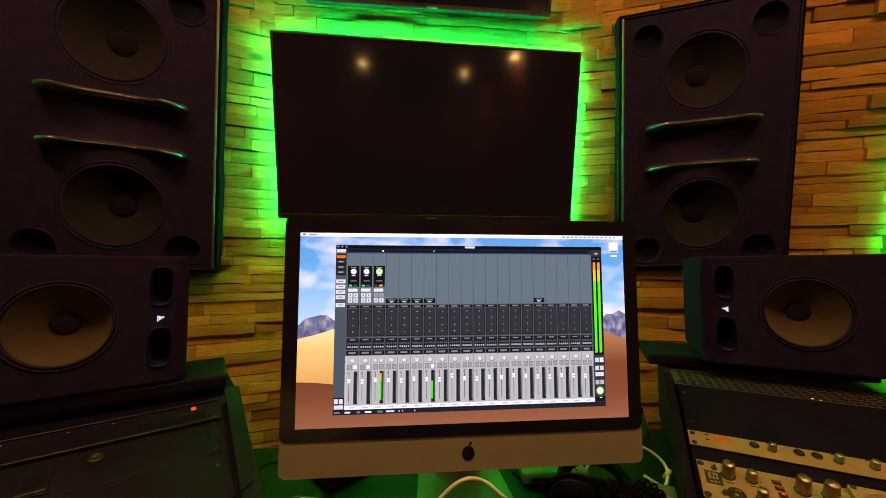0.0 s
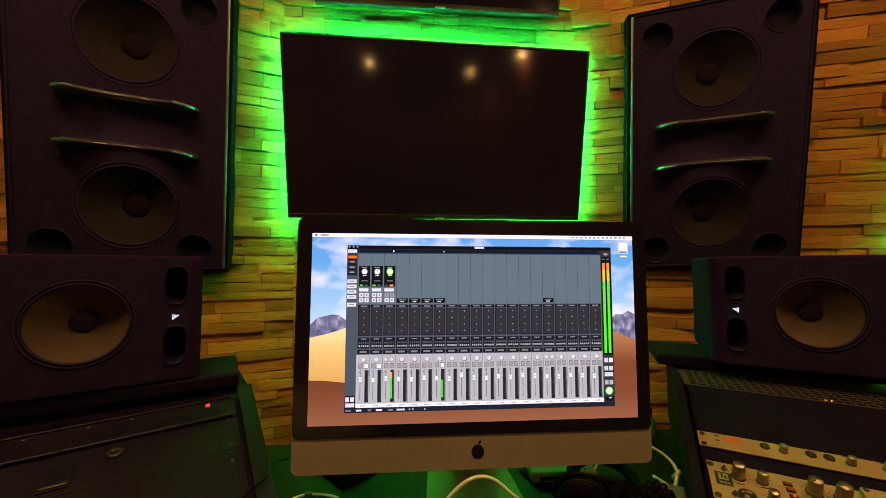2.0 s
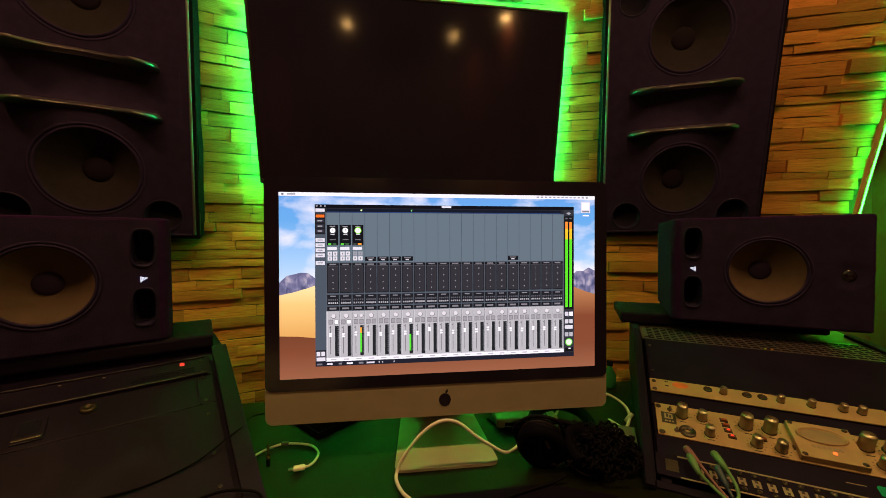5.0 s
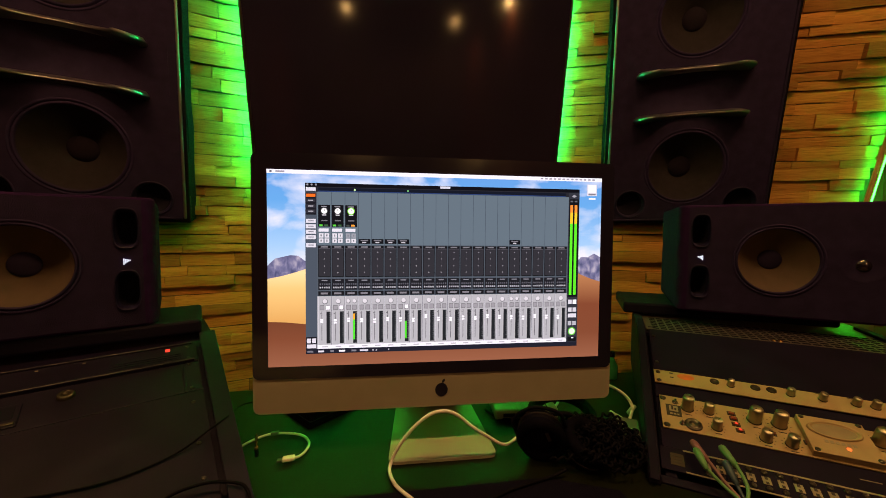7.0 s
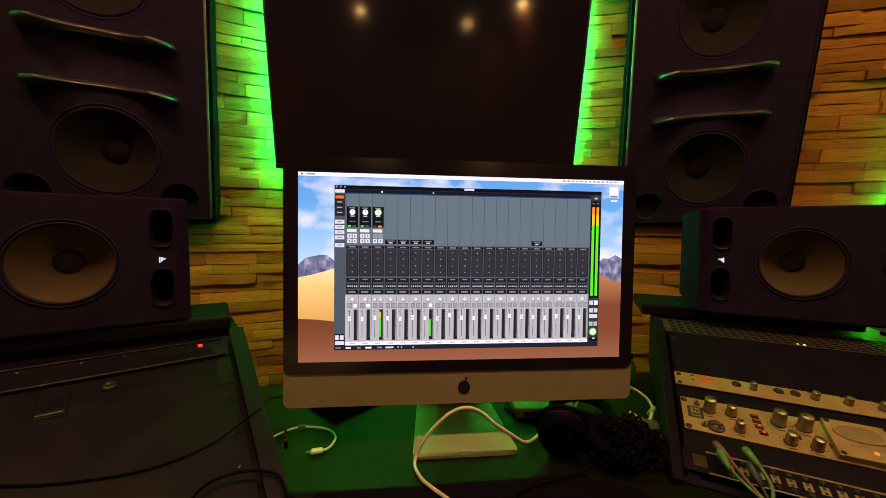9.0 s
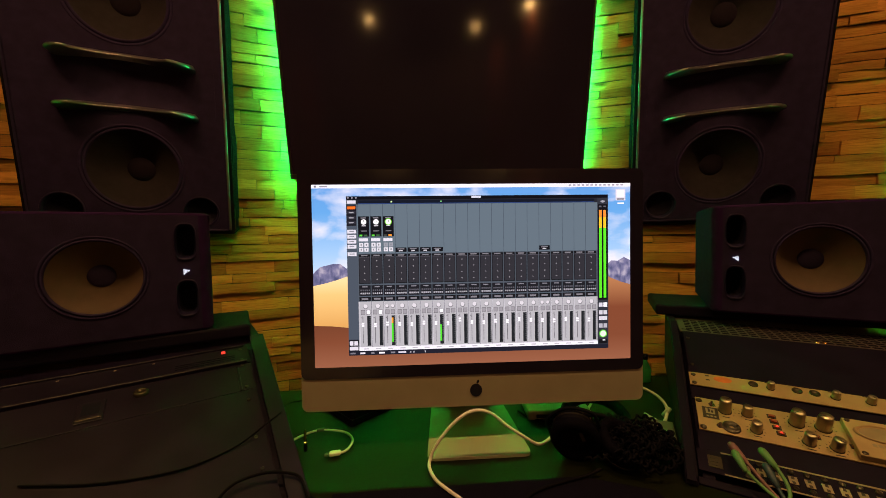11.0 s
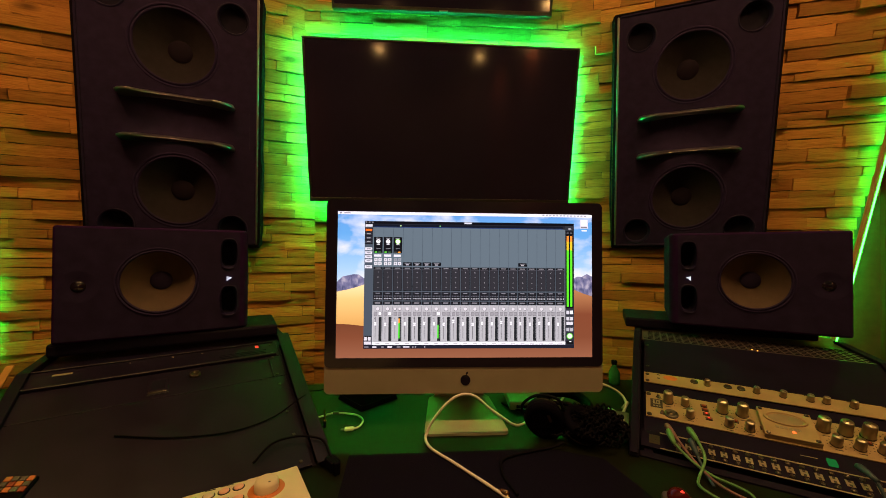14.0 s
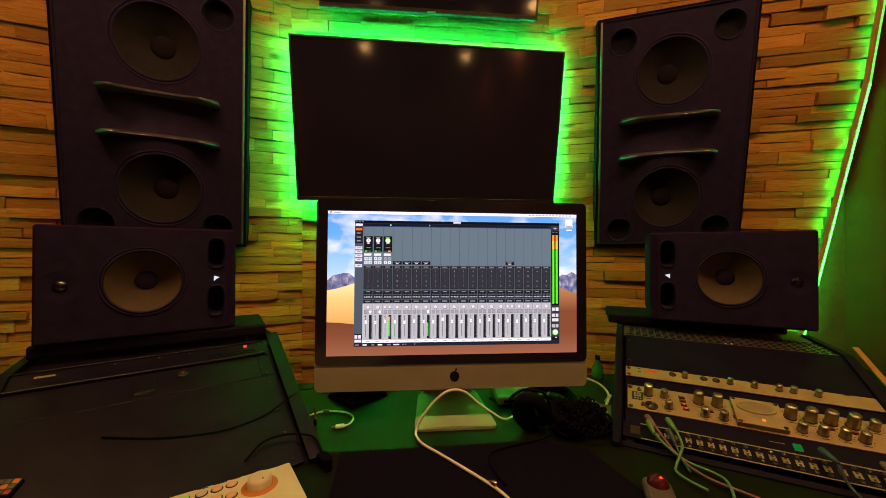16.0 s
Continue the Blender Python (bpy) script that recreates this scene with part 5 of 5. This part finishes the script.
def layer_mesh(name, polys, parent, label=""):
    """Flat shapes on the screen: (outline in u, v from the top left, layer, material)."""
    mats, verts, faces, ids = [], [], [], []
    for outline, layer, material in polys:
        if material not in mats:
            mats.append(material)
        base = len(verts)
        for u, v in outline:
            if layer >= 5 and 0.103 < u < 0.945 and v > 0.06:  # the mixer window stands a little lower and wider than its plan
                u, v = u - 0.0100, v + 0.015 * (v - 0.064) + 0.012 * min(1.0, max(0.0, (v - 0.372) / 0.248)) - 0.006 * max(0.0, (v - 0.62) / 0.298)
            verts.append(((u - 0.5) * SW, -0.0004 - 0.00012 * layer, (1 - v) * SH))
        faces.append(tuple(range(base + len(outline) - 1, base - 1, -1)))
        ids.append(mats.index(material))
    me = bpy.data.meshes.new(name)
    me.from_pydata(verts, [], faces)
    for m in mats:
        me.materials.append(m)
    me.polygons.foreach_set("material_index", ids)
    ob = new(name, me)
    ob.parent = parent
    if label:
        ob["label"] = label
    return ob


def rect(u0, v0, u1, v1):
    return [(u0, v0), (u1, v0), (u1, v1), (u0, v1)]


def disc(u, v, r, n=16):
    return [(u + r * math.cos(2 * math.pi * k / n), v + r * SW / SH * math.sin(2 * math.pi * k / n)) for k in range(n)]


def ridge(u0, u1, base, peaks, seed):
    r = random.Random(seed)
    n = 24
    top = []
    for k in range(n + 1):
        u = u0 + (u1 - u0) * k / n
        h = sum(a * max(0, 1 - abs(u - c) / w) for c, w, a in peaks)
        top.append((u, base - h - r.uniform(0, 0.008)))
    return top + [(u1, base + 0.1), (u0, base + 0.1)]


display = layer_mesh("display", [(rect(0, 0, 1, 1), 0, sky)], mac, "lit screen with a desert picture")
layer_mesh("wallpaper", [
    (ridge(0, 0.5, 0.50, [(0.05, 0.045, 0.055), (0.075, 0.03, 0.04), (0.02, 0.04, 0.03), (0.12, 0.06, 0.05)], 3), 1, mount),
    (ridge(0.5, 1.0, 0.50, [(0.965, 0.05, 0.05), (0.99, 0.03, 0.06), (0.94, 0.03, 0.03), (0.9, 0.05, 0.03)], 4), 1, mount),
    ([(0, 0.550), (0.04, 0.535), (0.08, 0.515), (0.12, 0.49), (0.3, 0.46), (0.5, 0.6), (0.5, 0.8), (0, 0.8)], 2, dune),
    ([(0, 0.768), (0.05, 0.772), (0.115, 0.785), (0.3, 0.80), (0.6, 0.7), (1.0, 0.72), (1, 1), (0, 1)], 3, shade),
    ([(0.90, 0.50), (0.935, 0.535), (0.97, 0.560), (1.0, 0.575), (1.0, 1.0), (0.55, 1.0), (0.7, 0.55)], 4, shade_right),
], display, "desert dunes picture")
layer_mesh("menu_bar", [(rect(0, 0, 1, 0.020), 5, ink(226, 228, 234)), (rect(0.008, 0.005, 0.014, 0.015), 6, ink(90, 90, 95)), (rect(0.024, 0.006, 0.048, 0.014), 6, ink(150, 150, 155))]
           + [(rect(0.80 + 0.014 * k, 0.006, 0.808 + 0.014 * k, 0.014), 6, ink(150, 150, 155)) for k in range(13)], display)
layer_mesh("drive_icon", [(rect(0.952, 0.035, 0.984, 0.098), 5, ink(206, 206, 208)), (rect(0.955, 0.038, 0.981, 0.080), 6, ink(232, 232, 232)), (rect(0.956, 0.086, 0.980, 0.094), 6, ink(120, 120, 124)), (rect(0.958, 0.110, 0.980, 0.118), 5, ink(236, 240, 246))], display)

GREY, DARK, STRIP, PALE, BLACK = ink(92, 108, 114), ink(36, 37, 42), ink(58, 59, 62), ink(170, 172, 170), ink(16, 16, 20)
window = layer_mesh("mixer_window", [
    (rect(0.114, 0.064, 0.937, 0.918), 5, DARK), (rect(0.114, 0.064, 0.937, 0.082), 6, BLACK), (rect(0.50, 0.066, 0.53, 0.077), 7, ink(200, 204, 210)),
    (rect(0.150, 0.086, 0.892, 0.104), 6, ink(20, 24, 34)), (rect(0.150, 0.102, 0.892, 0.106), 7, ink(44, 66, 110)), (rect(0.146, 0.107, 0.902, 0.372), 6, GREY),
    (disc(0.252, 0.094, 0.0028, 8), 7, ink(200, 240, 160)), (disc(0.405, 0.094, 0.0026, 8), 7, ink(110, 190, 110)),
    (rect(0.146, 0.372, 0.902, 0.620), 6, ink(74, 84, 90)), (rect(0.146, 0.620, 0.902, 0.873), 6, PALE), (rect(0.146, 0.873, 0.902, 0.893), 6, ink(226, 227, 228)),
    (rect(0.114, 0.893, 0.937, 0.918), 6, ink(30, 31, 40)), (disc(0.120, 0.072, 0.003, 8), 7, ink(130, 130, 134)), (disc(0.132, 0.072, 0.003, 8), 7, ink(130, 130, 134)), (disc(0.144, 0.072, 0.003, 8), 7, ink(130, 130, 134)),
] + [(rect(0.116 + u, 0.902, 0.116 + u + w, 0.911), 7, ink(*c)) for u, w, c in ((0.002, 0.016, (110, 110, 116)), (0.032, 0.016, (210, 210, 212)), (0.066, 0.010, (120, 120, 124)), (0.090, 0.018, (226, 226, 226)), (0.126, 0.014, (120, 120, 124)), (0.150, 0.024, (200, 200, 204)), (0.186, 0.004, (160, 160, 164)), (0.196, 0.004, (160, 160, 164)), (0.232, 0.003, (180, 180, 184)))], display, "grey mixer window")

left_polys = [(rect(0.114, 0.107, 0.146, 0.893), 6, ink(70, 80, 88)), (rect(0.116, 0.086, 0.143, 0.103), 7, ink(205, 207, 210)), (rect(0.115, 0.112, 0.144, 0.222), 7, ink(28, 28, 32)), (rect(0.117, 0.118, 0.142, 0.133), 8, ink(226, 106, 30))]
for v in (0.150, 0.178, 0.204):
    left_polys += [(rect(0.117, v - 0.008, 0.142, v + 0.009), 8, ink(46, 46, 52)), (rect(0.122, v - 0.002, 0.136, v + 0.004), 9, ink(150, 150, 154))]
for v in (0.243, 0.270, 0.297, 0.324, 0.364):
    left_polys += [(rect(0.116, v, 0.143, v + 0.020), 8, ink(206, 208, 210)), (rect(0.122, v + 0.007, 0.137, v + 0.012), 9, ink(130, 132, 136))]
left_polys += [(rect(0.115, 0.830, 0.145, 0.893), 7, ink(30, 30, 34))] + [(rect(u, 0.838, u + 0.011, 0.862), 8, ink(208, 208, 210)) for u in (0.117, 0.131)] + [(rect(0.117, 0.869, 0.143, 0.889), 8, ink(208, 208, 210))]
layer_mesh("side_panel", left_polys, window)

CH0, CHW = 0.1490, 0.0376
for c in range(20):
    a = CH0 + c * CHW
    b = a + CHW
    P = []

    def q(u0, v0, u1, v1, layer, tone):
        P.append((rect(a + u0 * CHW, v0, a + u1 * CHW, v1), layer, ink(*tone)))

    q(-0.01, 0.107, 0.02, 0.372, 7, (62, 72, 80))
    q(0.0, 0.376, 0.93, 0.528, 7, (22, 22, 24))
    q(0.05, 0.389, 0.88, 0.524, 8, (46, 46, 49))
    q(0.05, 0.389, 0.88, 0.3915, 9, (84, 84, 88))
    q(0.20, 0.379, 0.72, 0.385, 8, (120, 120, 122))
    for v in (0.408, 0.440, 0.474, 0.506):
        P.append((disc(a + 0.47 * CHW, v, 0.0014, 8), 9, ink(190, 190, 192)))
    q(0.0, 0.536, 0.93, 0.590, 7, (30, 30, 33))
    q(0.25, 0.541, 0.68, 0.546, 8, (130, 130, 134))
    for r, v in enumerate((0.562, 0.578)):
        for k in range(5):
            q(0.10 + 0.165 * k, v - 0.004, 0.20 + 0.165 * k, v + 0.004, 8, (176, 178, 180) if r else (86, 88, 92))
    q(0.0, 0.596, 0.93, 0.617, 7, (26, 26, 28))
    q(0.18, 0.602, 0.72, 0.611, 8, (120, 120, 122))
    q(0.955, 0.622, 1.0, 0.873, 7, (118, 120, 122))
    q(0.0, 0.622, 0.03, 0.873, 7, (196, 198, 198))
    pair = c in (2, 15)
    for u in ((0.25, 0.72) if pair else (0.5,)):
        P.append((disc(a + u * CHW, 0.648, 0.0062 if pair else 0.0078, 16), 8, ink(120, 122, 122)))
        P.append((disc(a + u * CHW - 0.0005, 0.646, 0.0050 if pair else 0.0064, 16), 9, ink(206, 206, 204)))
    for u in (0.10, 0.54):
        on_now = u > 0.5 and c in (0, 1, 6)
        q(u, 0.666, u + 0.34, 0.692, 8, (112, 112, 112))
        q(u + 0.035, 0.669, u + 0.305, 0.689, 9, (246, 246, 246) if on_now else (146, 146, 146))
    q(0.13, 0.708, 0.22, 0.712, 8, (90, 90, 92))
    q(0.235, 0.700, 0.275, 0.852, 8, (66, 66, 68))
    cap = 0.748 + 0.004 * math.sin(c * 2.1) - (0.012 if c in (8, 13) else 0)
    q(0.15, cap - 0.011, 0.36, cap + 0.011, 9, (240, 240, 240))
    q(0.14, cap - 0.001, 0.37, cap + 0.001, 10, (120, 120, 120))
    q(0.60, 0.700, 0.90, 0.866, 8, (34, 36, 37))
    for k in range(13):
        q(0.80, 0.706 + 0.0114 * k, 0.88, 0.710 + 0.0114 * k, 9, (100, 104, 104))
    if c == 2:
        q(0.60, 0.712, 0.74, 0.742, 10, (240, 160, 40))
        q(0.60, 0.742, 0.74, 0.848, 10, (70, 214, 40))
    if c == 6:
        q(0.60, 0.756, 0.74, 0.848, 10, (70, 214, 40))
    q(0.28, 0.880, 0.70, 0.886, 8, (176, 176, 178))
    if c < 3:
        q(0.02, 0.172, 0.90, 0.281, 8, (20, 20, 23))
        q(0.22, 0.178, 0.66, 0.183, 9, (130, 130, 132))
        P.append((disc(a + 0.46 * CHW, 0.202, 0.0105), 9, ink(120, 214, 50) if c == 2 else ink(54, 58, 56)))
        P.append((disc(a + 0.46 * CHW, 0.202, 0.0082), 10, ink(236, 238, 232)))
        P.append((rect(a + 0.455 * CHW, 0.192, a + 0.49 * CHW, 0.203), 11, ink(90, 92, 90)))
        q(0.30, 0.220, 0.62, 0.225, 9, (190, 190, 190))
        q(0.24, 0.248, 0.70, 0.253, 9, (110, 110, 112))
        q(0.10, 0.270, 0.34, 0.279, 9, (84, 200, 60) if c < 2 else (60, 66, 60))
        q(0.46, 0.270, 0.74, 0.279, 9, (236, 150, 50) if c == 2 else (54, 90, 54))
        q(0.04, 0.290, 0.78, 0.306, 8, (212, 214, 216))
        for r in range(2):
            for k in range(2):
                tone = (206, 208, 208) if c < 2 or r else (140, 146, 150)
                q(0.06 + 0.42 * k, 0.314 + 0.026 * r, 0.40 + 0.42 * k, 0.336 + 0.026 * r, 8, tone)
                q(0.18 + 0.42 * k, 0.320 + 0.026 * r, 0.28 + 0.42 * k, 0.330 + 0.026 * r, 9, (120, 124, 126))
    if c in (3, 4, 5, 6, 15):
        q(0.02, 0.342, 0.92, 0.366, 8, (20, 20, 23))
        q(0.18, 0.347, 0.74, 0.352, 9, (120, 120, 122))
        q(0.30, 0.356, 0.60, 0.362, 9, (190, 190, 192))
    layer_mesh("mixer_channel", P, window)

R = [(rect(0.902, 0.082, 0.937, 0.893), 7, ink(46, 49, 54)), (rect(0.904, 0.118, 0.935, 0.640), 8, ink(20, 20, 22)), ([(0.911, 0.102), (0.9195, 0.094), (0.928, 0.102), (0.9195, 0.110)], 8, ink(150, 152, 156))]
for u in (0.9075, 0.9215):
    R += [(rect(u, 0.150, u + 0.0085, 0.190), 9, ink(240, 140, 50)), (rect(u, 0.190, u + 0.0085, 0.250), 9, ink(228, 190, 40)), (rect(u, 0.250, u + 0.0085, 0.628), 9, ink(84, 222, 36)), (rect(u, 0.126, u + 0.008, 0.134), 9, ink(90, 92, 96))]
R += [(rect(u, 0.656, u + 0.012, 0.680), 8, ink(*t)) for u, t in ((0.906, (200, 202, 204)), (0.921, (248, 250, 250)))]
R += [(rect(u, 0.700, u + 0.012, 0.724), 8, ink(196, 198, 198)) for u in (0.906, 0.921)] + [(rect(0.906, 0.734, 0.933, 0.756), 8, ink(206, 208, 208))]
R += [(rect(u, 0.776, u + 0.012, 0.800), 8, ink(170, 172, 174)) for u in (0.906, 0.921)]
R += [(disc(0.9195, 0.834, 0.0125, 20), 8, ink(96, 210, 50)), (disc(0.9195, 0.834, 0.0098, 20), 9, ink(214, 226, 206)), (rect(0.906, 0.866, 0.934, 0.890), 8, ink(20, 20, 22)), (rect(0.918, 0.868, 0.926, 0.874), 9, ink(220, 220, 222))]
layer_mesh("output_meter", R, window)


# ---- timber cladding ----
def plank(rnd, length, height, depth):
    """One split plank: rough front, straight back at y = 0, x and z from its lower corner."""
    nx, nz = max(2, min(6, int(length / 0.05))), 2
    verts, faces = [], []
    lean, bow = rnd.uniform(-0.003, 0.003), rnd.uniform(-0.0015, 0.0015)
    for j in range(nz + 1):
        for i in range(nx + 1):
            rough = rnd.uniform(-0.0009, 0.0009)
            y = -depth - lean * (i / nx - 0.5) * 2 - bow * (1 - (2 * i / nx - 1) ** 2) - rough - (0.0012 if j == 1 else 0)
            dz = rnd.uniform(-0.0022, 0.0018) if j in (0, nz) else 0
            dx = rnd.uniform(-0.001, 0.001) if i in (0, nx) else 0
            verts.append((length * i / nx + dx, min(y, -0.001), height * j / nz + dz))
    for j in range(nz):
        for i in range(nx):
            a = j * (nx + 1) + i
            faces.append((a, a + 1, a + nx + 2, a + nx + 1))
    n = nx + 1
    rim = list(range(n)) + [n * (j + 1) - 1 + 0 for j in range(1, nz + 1)] + list(range(n * nz + nx - 1, n * nz - 1, -1)) + [n * j for j in range(nz - 1, 0, -1)]
    base = len(verts)
    for r in rim:
        x, _, z = verts[r]
        verts.append((x, 0.0, z))
    for k in range(len(rim)):
        k2 = (k + 1) % len(rim)
        faces.append((rim[k2], rim[k], base + k, base + k2))
    me = bpy.data.meshes.new("plank")
    me.from_pydata(verts, [], faces)
    me.materials.append(PLANK)
    return me


def clad(name, origin, yaw, x0, x1, seed, edge=()):
    """A timber wall: upright up to BREAK, leaning forward by 12 degrees above, with rows of planks."""
    rnd = random.Random(seed)
    low, high = frame_of(origin, yaw), frame_of(origin, yaw, 12)
    k = (CEILING - BREAK) / math.cos(radians(12))
    bm = merge(moved(box(x1 - x0 + 0.06, 0.03, BREAK - 0.3, 0, ((x0 + x1) / 2, 0.017, 0.3 - (BREAK + 0.3) / 2)), low),
               moved(box(x1 - x0 + 0.06, 0.03, k, 0, ((x0 + x1) / 2, 0.017, k / 2)), high))
    wall = tagged(part(name, bm, BACKING), "warm brown split-timber cladding in uneven rows, lit green beside the television", "wall", "", "structure")
    rows = []
    z = 0.0
    while z > -0.86:
        h = rnd.choice((0.030, 0.035, 0.039, 0.043, 0.049))
        z -= h
        rows.append(("low", z, h))
    z = 0.0
    while z < 1.02:
        h = rnd.choice((0.030, 0.035, 0.039, 0.043, 0.049))
        rows.append(("high", z, h))
        z += h
    for zone, z, height in rows:
        fr = low if zone == "low" else high
        # below the bend the outer end follows the batten inward
        a, e = x0, x1
        if edge and zone == "low":
            reach = float(np.interp(z + height, [p[0] for p in edge], [p[1] for p in edge]))
            a, e = (-reach, x1) if yaw > 0 else (x0, reach)
        x = a
        first = True
        while x < e - 0.005:
            length = rnd.choice((0.11, 0.15, 0.19, 0.23, 0.27, 0.33)) * rnd.uniform(0.85, 1.15)
            if first:
                length *= rnd.uniform(0.4, 1.0)
                first = False
            if e - x - length < 0.05:
                length = e - x
            depth = rnd.choice((0.004, 0.007, 0.009, 0.011, 0.013, 0.016, 0.020, 0.026)) * (0.7 if not yaw else 1.0)
            ob = new("plank", plank(rnd, length - 0.0018, height - 0.0026, depth))
            ob.parent = wall
            ob.matrix_local = fr @ pose(x, 0, z)
            x += length
    return wall


clad("wall_timber_centre", (0, WALL_Y, BREAK), 0, -0.60, 0.55, 11)
clad("wall_timber_right", (0.55, WALL_Y, BREAK), -18, 0.0, 1.165, 12, EDGE_RIGHT)
clad("wall_timber_left", (-0.60, WALL_Y, BREAK), 18, -1.200, 0.0, 13, EDGE_LEFT)
